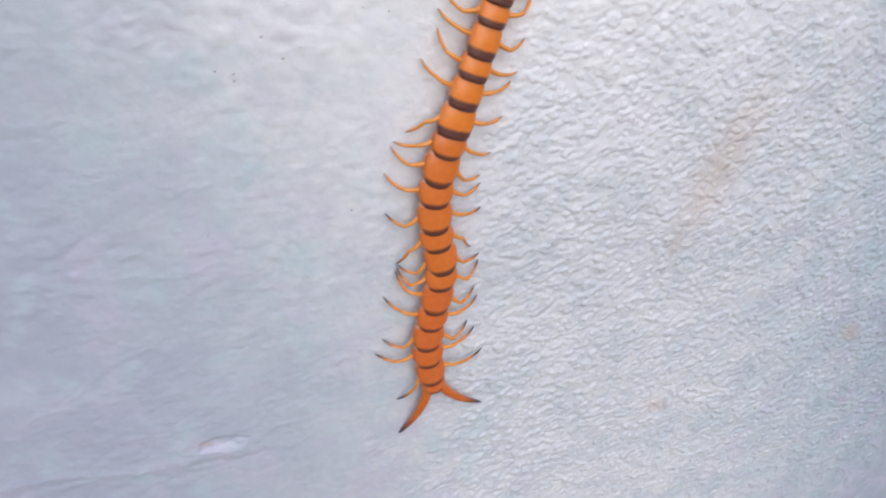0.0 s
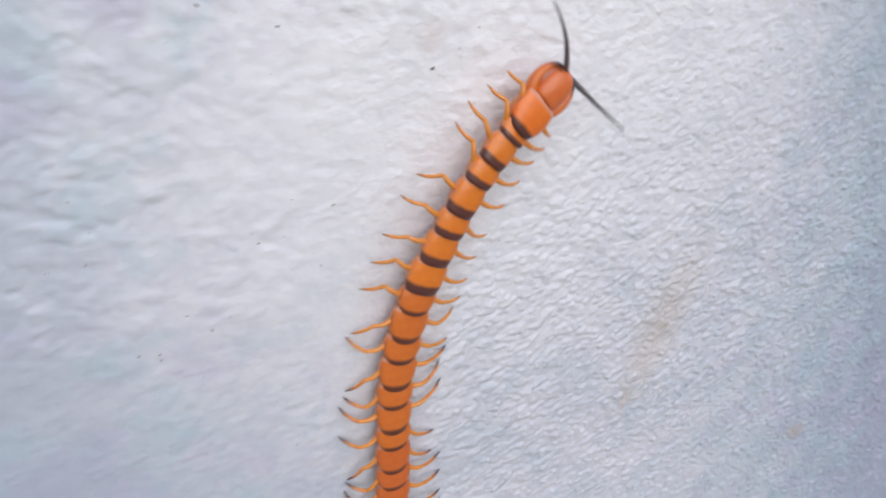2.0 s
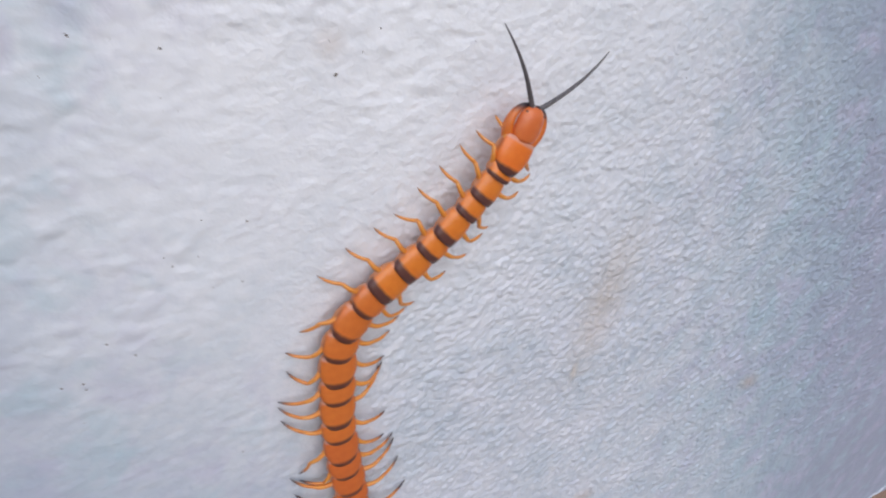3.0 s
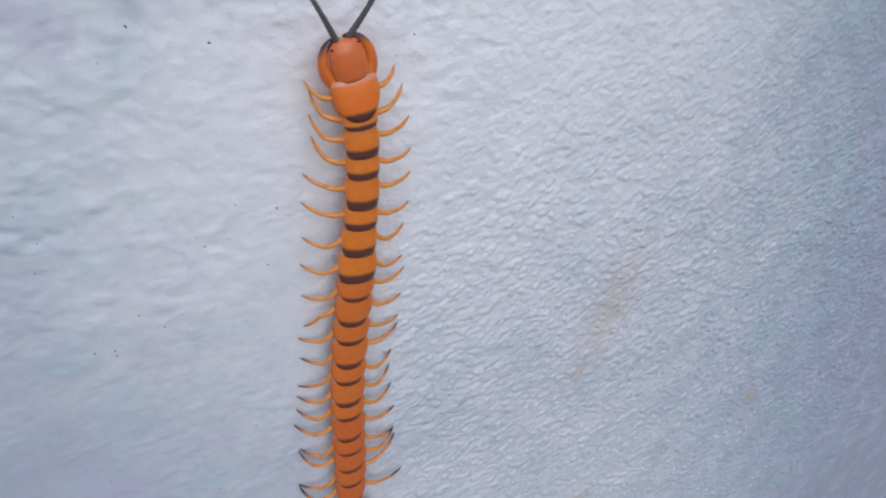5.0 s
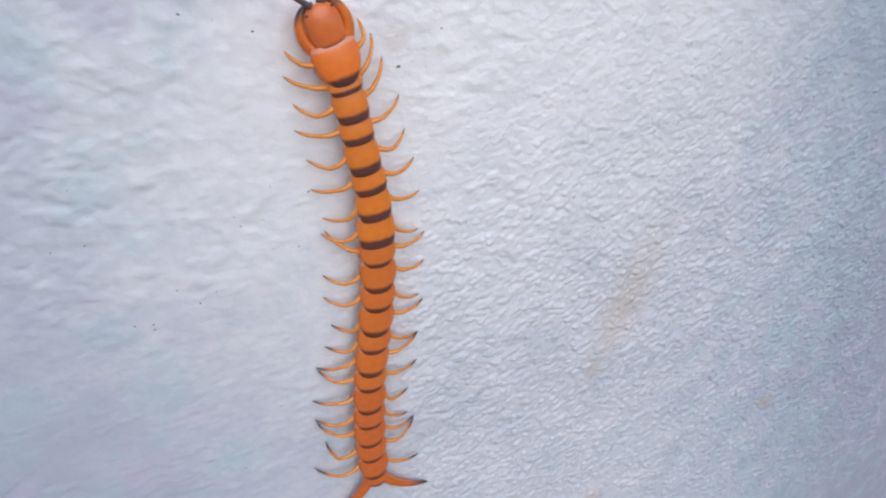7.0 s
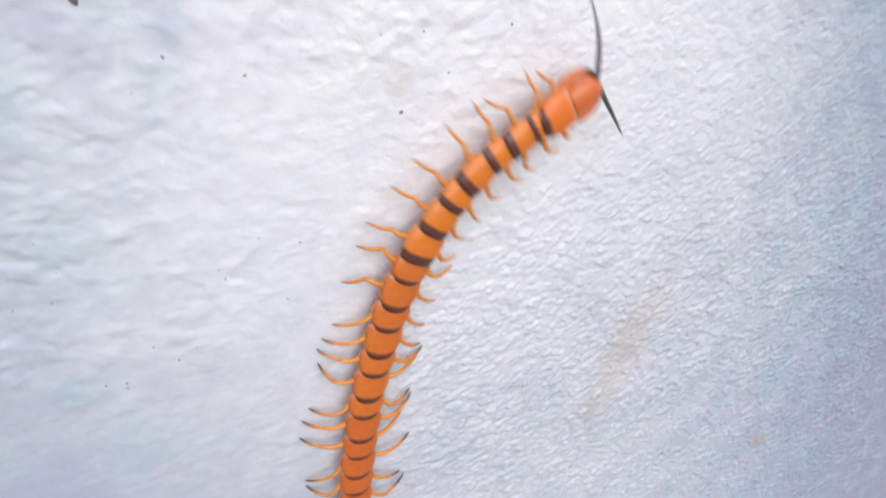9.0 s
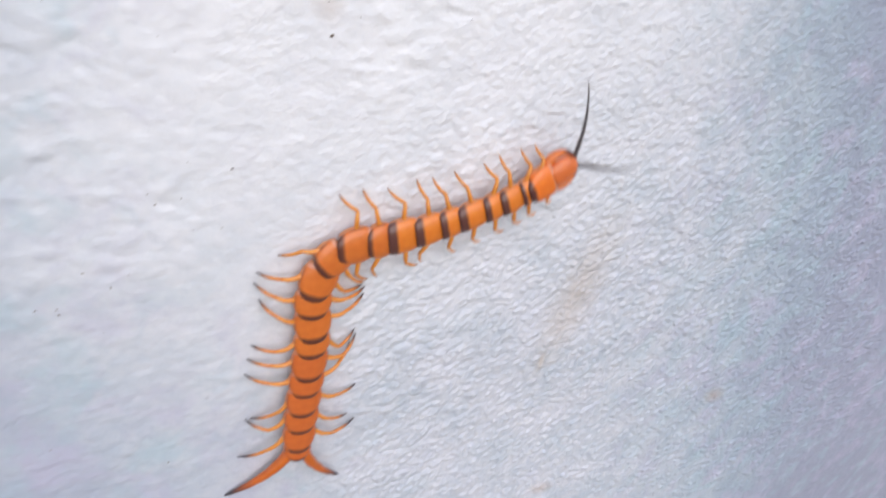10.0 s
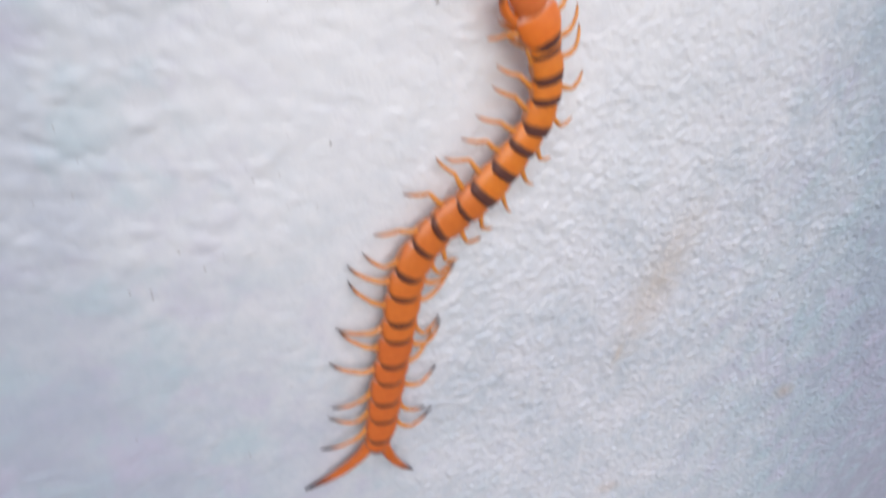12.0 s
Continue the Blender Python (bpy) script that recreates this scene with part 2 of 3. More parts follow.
def tube(path, radii, sides=8, flat=1.0):
    """A tapered tube along a path, closed at both ends."""
    bm = bmesh.new()
    rings = []
    path = [Vector(p) for p in path]
    for i, (p, r) in enumerate(zip(path, radii)):
        way = (path[min(i + 1, len(path) - 1)] - path[max(i - 1, 0)]).normalized()
        side = way.cross(Vector((0, 0, 1)))
        side = side.normalized() if side.length > 1e-4 else Vector((1, 0, 0))
        top = side.cross(way)
        rings.append([bm.verts.new(p + r * (math.cos(a) * side + flat * math.sin(a) * top)) for a in (2 * math.pi * k / sides for k in range(sides))])
    for a, b in zip(rings, rings[1:]):
        for k in range(sides):
            bm.faces.new((a[k], a[(k + 1) % sides], b[(k + 1) % sides], b[k]))
    bm.faces.new(rings[0])
    bm.faces.new(rings[-1][::-1])
    return bm


def loft(rings):
    """A closed skin over rings of equally many places."""
    bm = bmesh.new()
    made = [[bm.verts.new(p) for p in ring] for ring in rings]
    n = len(made[0])
    for a, b in zip(made, made[1:]):
        for k in range(n):
            bm.faces.new((a[k], a[(k + 1) % n], b[(k + 1) % n], b[k]))
    bm.faces.new(made[0])
    bm.faces.new(made[-1][::-1])
    return bm


# ---- wall ----
def lattice_noise(x, z, size_x, size_z, seed):
    """Smooth noise from -1 to 1 with cells of the given size."""
    rng = np.random.default_rng(seed)
    table = rng.uniform(-1, 1, (256, 256))
    u, v = x / size_x, z / size_z
    i, j = np.floor(u).astype(int), np.floor(v).astype(int)
    f, g = u - i, v - j
    f, g = f * f * f * (f * (f * 6 - 15) + 10), g * g * g * (g * (g * 6 - 15) + 10)
    at = lambda a, b: table[(i + a) % 256, (j + b) % 256]
    return (at(0, 0) * (1 - f) + at(1, 0) * f) * (1 - g) + (at(0, 1) * (1 - f) + at(1, 1) * f) * g


def lines(low, high, core_low, core_high, step):
    """Places along one axis: close together in the core, wider and wider outside it."""
    core = list(np.arange(core_low, core_high, step))
    up, down = [core[-1]], [core[0]]
    for run, end, way in ((up, high, 1), (down, low, -1)):
        s = step
        while way * (end - run[-1]) > 0:
            s = min(s * (1.015 if s < 0.003 else 1.06), 0.05)
            run.append(run[-1] + way * min(s, way * (end - run[-1])))
    return np.array(down[:0:-1] + core + up[1:])


def grains(x, z, size_x, size_z, seed, share=1.0, radius=0.75):
    """Rounded grains, one in each cell of a loose lattice, from 0 to 1; only a share of the cells hold one."""
    rng = np.random.default_rng(seed)
    jx, jz, tall = rng.uniform(0, 1, (128, 128)), rng.uniform(0, 1, (128, 128)), rng.uniform(0, 1, (128, 128))
    tall = np.where(tall < share, 0.35 + 0.65 * rng.uniform(0, 1, (128, 128)), 0)
    u, v = x / size_x, z / size_z
    i, j = np.floor(u).astype(int), np.floor(v).astype(int)
    best = np.zeros_like(u)
    for di in (-1, 0, 1):
        for dj in (-1, 0, 1):
            p, q = (i + di) % 128, (j + dj) % 128
            d = np.hypot(u - (i + di + jx[p, q]), v - (j + dj + jz[p, q])) / radius
            best = np.maximum(best, tall[p, q] * np.clip(1 - d * d, 0, 1))
    return best


def laid(x, z, degrees):
    """Coordinates along and across strokes that rise by so many degrees to the right."""
    c, d = math.cos(radians(degrees)), math.sin(radians(degrees))
    return c * x + d * z, c * z - d * x


def plaster(x, z):
    """How far the plaster stands out, in metres."""
    wx = x + 0.0010 * lattice_noise(x, z, 0.011, 0.009, 11)
    wz = z + 0.0009 * lattice_noise(x, z, 0.010, 0.008, 12)
    high = np.clip((z / U + 1.5) / 1.0, 0, 1)
    coarse = np.clip((x / U - 0.30 - 0.6 * high) / 0.45 + 0.35 * lattice_noise(x, z, 0.04, 0.04, 3), 0, 1)
    big = 0.00045 * lattice_noise(x, z, 0.085, 0.07, 1) + 0.00026 * lattice_noise(x, z, 0.03, 0.022, 2)
    # small flat flakes of the stippled coat, lying almost level
    a, b = laid(wx, wz, 4)
    lumps = np.clip(1.6 * grains(a, b, 0.0050, 0.0040, 8, 0.50, 0.60), 0, 0.85)
    fine = np.clip(2.4 * grains(a, b, 0.0030, 0.0023, 9, 0.60, 0.55), 0, 0.9)
    crumbs = np.clip(2.0 * grains(a, b, 0.0024, 0.0020, 10, 0.35, 0.45), 0, 0.9)
    stipple = 0.00026 * lattice_noise(a, b, 0.0075, 0.0062, 14) + 0.00064 * lumps + 0.00046 * fine + 0.00045 * crumbs
    # soft pads of the trowelled coat: falling to the right above, rising below
    def pads(degrees, seed):
        a, b = laid(wx, wz, degrees)
        soft = 0.30 * lattice_noise(a, b, 0.0064, 0.0046, seed) + 0.45 * lattice_noise(a, b, 0.0038, 0.0028, seed + 30) + 0.40 * lattice_noise(a, b, 0.0022, 0.0017, seed + 31)
        return soft + 0.8 * grains(a, b, 0.0060, 0.0040, seed + 60, 0.4, 0.7)
    upper = np.clip((z / U + 1.55 + 0.6 * lattice_noise(x, z, 0.02, 0.02, 16)) / 0.7, 0, 1)
    worn = 0.65 + 0.35 * lattice_noise(x, z, 0.019, 0.015, 22)
    trowel = 0.00052 * worn * (upper * pads(-12, 17) + 0.60 * (1 - upper) * pads(8, 19)) + 0.00007 * fine
    return big + 0.76 * coarse * (1 - 0.5 * high) * stipple + (1 - coarse) * trowel


def chip(x, z):
    """A flake off the coat, with a raised lip."""
    rough = 0.6 * lattice_noise(x, z, 0.0035, 0.002, 31)
    d = np.hypot((x / U + 0.53) / 0.13, (z / U + 3.165) / 0.034) + rough
    lip = np.hypot((x / U + 0.50) / 0.19, (z / U + 3.235) / 0.045) + rough
    return 0.0006 * np.clip(1.1 - lip, 0, 1) - 0.0020 * np.clip(1.1 - d, 0, 0.6)


def seam(x, z):
    """A ragged horizontal step where two coats meet, with a chipped end."""
    line = -0.2245 + 0.006 * lattice_noise(x, z * 0, 0.03, 1, 21)
    reach = np.clip((-0.025 - x) / 0.02, 0, 1)
    return reach * (0.00025 * np.exp(-(((z - line) / 0.0016) ** 2)) - 0.0003 * np.clip((line - z) / 0.006, 0, 1)) + chip(x, z)


xs = lines(-1.6, 2.2, -0.105, 0.33, 0.00045)
zs = lines(-Z0, 1.15, -0.30, 0.02, 0.00042)
gx, gz = np.meshgrid(xs, zs)
gy = -(plaster(gx, gz) + seam(gx, gz))
nx, nz = len(xs), len(zs)
front = np.stack([gx.ravel(), gy.ravel(), gz.ravel()], -1)
index = np.arange(nx * nz).reshape(nz, nx)
quads = np.stack([index[:-1, :-1], index[:-1, 1:], index[1:, 1:], index[1:, :-1]], -1).reshape(-1, 4)
rim = np.concatenate([index[0], index[1:, -1], index[-1, -2::-1], index[-2:0:-1, 0]])
back = front[rim].copy()
back[:, 1] = 0.2
first = nx * nz
ring = first + np.arange(len(rim))
skirt = np.stack([np.roll(rim, -1), rim, ring, np.roll(ring, -1)], -1)
everything = np.concatenate([quads, skirt])
me = bpy.data.meshes.new("wall_1")
me.vertices.add(first + len(rim))
me.vertices.foreach_set("co", np.concatenate([front, back]).ravel())
me.loops.add(everything.size)
me.loops.foreach_set("vertex_index", everything.ravel())
me.polygons.add(len(everything))
me.polygons.foreach_set("loop_start", np.arange(0, everything.size, 4))
me.polygons.foreach_set("loop_total", np.full(len(everything), 4))
me.polygons.foreach_set("use_smooth", np.ones(len(everything), bool))
me.update()
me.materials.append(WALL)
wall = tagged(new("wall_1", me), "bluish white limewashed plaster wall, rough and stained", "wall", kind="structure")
wall.location = (0, 0, Z0)

bm = bmesh.new()
bmesh.ops.create_grid(bm, x_segments=40, y_segments=40, size=60)
for v in bm.verts:
    v.co.z = -0.006 + 0.004 * noise.noise(v.co * 0.4)
ground = part("ground", bm, EARTH)
tagged(ground, "bare trodden earth at the foot of the wall", "ground", kind="structure")


# ---- dirt on the wall ----
def on_wall(x, z):
    """A place on the plaster's skin, from the plan's units."""
    px, pz = np.array([x * U]), np.array([z * U])
    return Vector((x * U, -float(plaster(px, pz)[0] + seam(px, pz)[0]), z * U + Z0))


def blob(size, seed, flat=0.35):
    bm = bmesh.new()
    bmesh.ops.create_icosphere(bm, subdivisions=2, radius=1)
    for v in bm.verts:
        v.co *= 1 + 0.35 * noise.noise(v.co * 1.3 + Vector((seed * 7.1, 0, 0)))
        v.co = Vector((v.co.x * size * 1.25, v.co.y * size * flat, v.co.z * size * 0.8))
    return bm


SPECKS = [
    (-0.236, -1.258, 5), (-0.335, -1.41, 5), (2.30, -1.835, 5), (0.937, -1.178, 4), (1.10, -1.13, 3),
    (0.119, -0.364, 6), (2.61, -0.926, 5), (2.236, -0.709, 4), (0.612, -0.497, 9), (0.993, -0.215, 7),
    (0.774, -0.37, 5), (0.601, -0.392, 3), (0.674, -0.239, 5), (-0.095, -2.258, 5), (1.894, -2.002, 3),
    (3.579, -1.826, 4), (3.264, -3.479, 6), (3.17, -0.48, 5), (0.709, -0.437, 3), (3.9, -1.55, 5),
    (0.53, -0.25, 4), (1.95, -2.15, 3), (-0.09, -0.31, 6), (-0.48, -2.02, 4), (0.09, -1.95, 4),
    (3.05, -2.9, 5), (2.9, -3.05, 4), (-0.274, -0.169, 18), (4.2, -3.3, 6), (2.55, -2.35, 4),
    (3.093, -0.59, 1.8), (3.298, -0.629, 3.6), (2.808, -0.547, 2.4), (2.698, -0.403, 1.8), (2.532, -0.403, 1.8), (2.522, -0.421, 1.8), (2.861, -0.446, 1.8), (2.348, -0.365, 1.8),
    (2.31, -0.511, 3), (2.54, -0.607, 2.4), (2.581, -0.6, 1.8), (2.82, -0.663, 1.8), (2.493, -0.673, 1.8), (2.35, -0.688, 2.4), (2.297, -0.805, 2.4), (2.329, -0.81, 1.8),
    (2.359, -0.792, 1.8), (2.296, -0.844, 1.8), (2.017, -0.836, 1.8), (2.607, -0.882, 2.4), (2.784, -1.033, 3), (2.815, -1.036, 2.4), (3.268, -1.192, 3), (3.15, -1.194, 3),
    (3.177, -1.223, 2.4), (2.663, -1.191, 1.8), (2.779, -1.13, 1.8), (2.939, -0.746, 1.8), (2.833, -0.739, 1.8), (3.562, -1.484, 2.4), (2.239, -1.309, 1.8), (2.624, -1.313, 1.8),
    (2.471, -1.457, 1.8), (1.957, -0.35, 1.8), (2.021, -0.523, 1.8), (1.392, -1.524, 2.4), (1.385, -1.565, 2.4), (1.249, -1.563, 2.4), (1.353, -1.753, 1.8), (1.252, -1.732, 2.4),
    (1.235, -1.674, 1.8), (1.764, -1.349, 2.4), (1.72, -1.538, 3), (1.931, -1.588, 2.4), (1.826, -1.943, 1.8), (1.934, -2.021, 3), (1.927, -1.945, 1.8), (1.827, -2.235, 3),
    (1.838, -2.336, 2.4), (1.61, -2.408, 1.8), (1.138, -2.301, 1.8), (1.293, -1.928, 1.8), (1.424, -1.894, 1.8), (1.71, -2.014, 1.8), (1.198, -1.802, 1.8), (1.771, -1.519, 1.8),
    (0.005, -0.329, 1.8), (-0.179, -0.404, 2.4), (0.09, -0.496, 2.4), (0.13, -0.542, 1.8), (0.09, -0.535, 1.8), (-0.216, -1.518, 1.8), (-0.08, -2.207, 2.4), (-0.723, -1.629, 1.8),
    (-0.376, -1.547, 1.8),
    (-0.488, -0.822, 3), (-0.454, -0.925, 3), (-0.484, -1.025, 4), (0.128, -0.896, 3), (0.265, -0.934, 6), (0.095, -1.025, 3), (0.011, -1.037, 5), (-0.007, -0.997, 3),
    (0.117, -1.149, 3), (0.214, -1.157, 4), (-0.166, -1.332, 5), (-0.104, -1.289, 3), (-0.336, -1.386, 5), (-0.397, -1.378, 5), (-0.470, -1.195, 2), (-0.583, -1.032, 3), (1.129, -0.443, 3), (1.314, -0.357, 2.4),
]
for k, (x, z, size) in enumerate(SPECKS):
    speck = part("dirt_speck", blob(size * 0.000048, k), DIRT)
    speck.location = on_wall(x, z)
    speck.rotation_euler = (0, k * 1.9, 0)
    tagged(speck, "tiny dark brown speck of dirt stuck on the plaster", "dirt", "specks on the wall")

patch = part("bare_patch", blob(0.05, 40, 0.05), RENDER_COAT)
patch.location = on_wall(7.85, -7.64)
edge = []
for k in range(41):
    a = radians(70 + 180 * k / 40)
    out = 1.02 + 0.10 * noise.noise(Vector((k * 0.35, 4.2, 0)))
    edge.append((0.0625 * out * math.cos(a), -0.0008 - 0.0006 * math.sin(k * 1.7), 0.040 * out * math.sin(a)))
part("torn_rim", tube(edge, [0.0009 + 0.0004 * math.sin(k * 2.3) for k in range(41)], 7), WALL, patch, "lifted white edge of torn plaster")
tagged(patch, "broken plaster patch baring rough brown render", "plaster patch")


# ---- centipede ----
LENGTHS = [0.126, 0.108, 0.049, 0.096, 0.081, 0.115, 0.087, 0.111, 0.117, 0.084, 0.116, 0.099, 0.12, 0.096, 0.12, 0.092, 0.123, 0.099, 0.114, 0.106, 0.12, 0.067]
WIDTHS = [0.178, 0.168, 0.126, 0.128, 0.128, 0.132, 0.137, 0.143, 0.160, 0.161, 0.165, 0.164, 0.165, 0.163, 0.162, 0.162, 0.164, 0.164, 0.165, 0.163, 0.156, 0.130]
BODY = 2.24
SHARE = [v / sum(LENGTHS) for v in LENGTHS]
MIDDLE = [1 - sum(SHARE[:k]) - SHARE[k] / 2 for k in range(22)]     # from the tail's end to each middle, as a share
HEIGHT = 0.052 * U

centipede = new("centipede")
tagged(centipede, "orange centipede with dark bands and grey feelers climbing the wall", "centipede")
centipede.location = (0, 0, Z0)


def trunk(length, width):
    """The soft body under the plates."""
    rings = []
    for j in range(7):
        s = j / 6
        bulge = 1 - 0.24 * abs(2 * s - 1) ** 2.0
        rings.append([Vector((0.50 * width * bulge * math.cos(a), (s - 0.5) * length * 1.10, (0.034 * math.sin(a) * (1.0 if math.sin(a) > 0 else 1.15) * bulge) * U)) for a in (2 * math.pi * k / 18 for k in range(18))])
    return loft(rings)


def plate(length, width, rise, front=0.90, overlap=1.09, rear=0.24, rounding=0.08):
    """An arched back plate whose rear edge lies over the next one."""
    cols, rows, thick = 16, 10, 0.006 * U
    outer, inner = [], []
    for j in range(rows + 1):
        s = j / rows                       # 0 at the rear edge
        wide = 0.99 * width * (1.0 - (1 - front) * s ** 4 - rear * (1 - s) ** 3.6)
        tall = 1.0 - 0.26 * s ** 3 - 0.12 * (1 - s) ** 3
        y = (s - 0.5) * length * overlap - 0.04 * length
        lift = (0.004 * (1 - s) ** 2 - 0.006 * s) * U
        top, low = [], []
        for i in range(cols + 1):
            u = 2 * i / cols - 1
            x = 0.5 * wide * math.sin(u * math.pi / 2 * 0.98)
            groove = -0.0007 * U * math.exp(-((abs(u) - 0.42) / 0.06) ** 2)
            ridge = 0.003 * U * math.exp(-((abs(u) - 0.93) / 0.07) ** 2)
            z = rise * tall * math.cos(u * math.pi / 2) ** 0.78 + lift + groove + ridge + 0.010 * U if abs(u) < 1 else lift + 0.010 * U
            bow = -rounding * length * (1 - u * u) * (1 - s) ** 1.5 + 0.05 * length * (1 - u * u) * s
            top.append(Vector((x, y + bow, z)))
            low.append(Vector((x * 0.97, y + bow, z - thick)))
        outer.append(top)
        inner.append(low)
    bm = bmesh.new()
    to, lo = [[[bm.verts.new(p) for p in row] for row in grid] for grid in (outer, inner)]
    for j in range(rows):
        for i in range(cols):
            bm.faces.new((to[j][i], to[j][i + 1], to[j + 1][i + 1], to[j + 1][i]))
            bm.faces.new((lo[j][i], lo[j + 1][i], lo[j + 1][i + 1], lo[j][i + 1]))
    for a, b in ((0, 0), (rows, rows)):
        for i in range(cols):
            bm.faces.new((to[a][i], lo[b][i], lo[b][i + 1], to[a][i + 1]))
    for i in (0, cols):
        for j in range(rows):
            bm.faces.new((to[j][i], to[j + 1][i], lo[j + 1][i], lo[j][i]))
    return bm


def leg_reach(k):
    """How far a leg reaches from its hip, in the plan's units: longer towards the tail."""
    return float(np.interp(k, (1, 2, 4, 8, 12, 16, 18, 19, 20), (0.11, 0.15, 0.158, 0.167, 0.180, 0.195, 0.206, 0.213, 0.246)))


def thigh_mesh(side, length):
    """The stout upper half of a leg, from the hip to the knee."""
    path, radii = [], []
    for k in range(13):
        s = k / 12
        path.append((side * length * s, -0.05 * length * math.sin(math.pi * s), U * (0.016 * math.sin(math.pi * 0.8 * s) - 0.010 * s)))
        radii.append(U * float(np.interp(s, (0, 0.12, 0.45, 0.55, 0.9, 1), (0.0145, 0.0128, 0.0096, 0.0098, 0.0082, 0.0077))))
    return tube(path, radii, 9)


def shank_mesh(side, length, drop):
    """The thin lower half of a leg with its foot joint and a hooked claw."""
    path, radii = [], []
    for k in range(17):
        s = k / 16
        path.append((side * length * s, length * (-0.05 * math.sin(math.pi * s) + 0.05 * s ** 4), -drop * s ** 1.25))
        radii.append(U * float(np.interp(s, (0, 0.06, 0.40, 0.46, 0.78, 0.84, 1), (0.0077, 0.0077, 0.0067, 0.0070, 0.0052, 0.0043, 0.0014))))
    return tube(path, radii, 8)


def feeler_mesh(length):
    """A feeler of eighteen bead-like joints, getting thinner."""
    path, radii = [], []
    for k in range(18 * 3 + 1):
        s = k / 54
        path.append((0.03 * length * math.sin(s * 2.6), length * s, -0.02 * U * s + 0.03 * U * math.sin(s * 2.4)))
        radii.append(U * (0.0092 * (1 - s) ** 0.8 + 0.0018) * (0.86 if k % 3 == 0 else 1.0))
    return tube(path, radii, 9)


def head_mesh():
    rings = []
    for j in range(13):
        s = j / 12
        w = 0.056 * U * (max(0.0, 1 - abs((s - 0.42) / 0.62) ** 2.6)) ** 0.5 + 0.004 * U
        h = 0.030 * U * (max(0.0, 1 - abs((s - 0.40) / 0.64) ** 2.4)) ** 0.5 + 0.003 * U
        rings.append([Vector((w * math.cos(a), (s - 0.52) * 0.128 * U, h * (math.sin(a) if math.sin(a) > 0 else 0.7 * math.sin(a)) + 0.012 * U)) for a in (2 * math.pi * k / 20 for k in range(20))])
    return loft(rings)


def claw_mesh(side):
    """A poison claw that curves round the head to its front."""
    path, radii = [], []
    for k in range(17):
        s = k / 16
        a = radians(-70 + 165 * s)
        path.append((side * (0.018 + 0.066 * math.cos(a) - 0.0406) * U, (-0.010 + 0.078 * math.sin(a) + 0.0833) * U, (0.004 + 0.006 * s) * U))
        radii.append(U * (0.024 * (1 - s) ** 0.7 + 0.0028))
    return tube(path, radii, 10)


segments, legs, feelers, tail_legs = [], [], [], {}
for k in range(22):
    length, width = SHARE[k] * BODY * U, WIDTHS[k] * U
    if k == 0:
        head = part("head", head_mesh(), HEAD_SHELL, centipede, "glossy rounded reddish orange head plate")
        for side in (-1, 1):
            claw = part("poison_claw", claw_mesh(side), CLAW, head, "curved orange claw with a black point")
            claw.location = (side * 0.0345 * U, -0.0860 * U, -0.010 * U)
            eye = part("eye", blob(0.005 * U, 3 + side, 0.8), EYE, head, "shiny black eye spot")
            eye.location = (side * 0.041 * U, 0.041 * U, 0.024 * U)
            feeler = part("feeler", feeler_mesh(0.345 * U), FEELER, head, "thin jointed dark grey feeler")
            feeler.location = (side * 0.018 * U, 0.058 * U, 0.012 * U)
            feelers.append((feeler, side))
        segments.append(head)
        continue
    body = part("body_segment", trunk(length, width), FLANK, centipede)
    rise = (0.036 if k > 1 else 0.040) * U
    shell = part("back_plate", plate(length, width, rise, 0.80 if k > 2 else 0.90 if k == 1 else 0.96, rear=0.40 if k == 1 else 0.15 if k < 9 else 0.30, rounding=0.16 if k == 1 else 0.06 if k < 9 else 0.17), NECK_SHELL if k == 1 else TAIL_SHELL if k > 15 else TERGITE if k > 8 else FRONT_SHELL, body)
    segments.append(body)
    for side in (-1, 1):
        if k < 21:
            half = 0.5 * leg_reach(k) * U
            leg = part("leg", thigh_mesh(side, half), LEG, centipede)
            shank = part("lower_leg", shank_mesh(side, half, 0.040 * U), REAR_SHANK if k > 11 else SHANK, leg, "thin lower leg with a dark claw")
            shank.location = (side * half, 0, -0.0006 * U)
            legs.append((leg, shank, k, side, (side * 0.36 * width, 0.05 * length, -0.002 * U)))
        else:
            path = [(side * U * (0.12 * s + 0.11 * s * s), -U * 0.30 * s, -U * (0.045 * s ** 1.5 - 0.012 * math.sin(s * 3.1))) for s in (j / 16 for j in range(17))]
            radii = [U * (0.026 * (1 - j / 16) ** 0.6 + 0.003) * (1 + 0.07 * abs(math.sin(j * 0.9))) for j in range(17)]
            leg = part("tail_leg", tube(path, radii, 10), TAIL_LEG, body, "stout trailing leg with a dark tip")
            leg.location = (side * 0.026 * U, -0.02 * U, 0)
            tail_legs[side] = leg

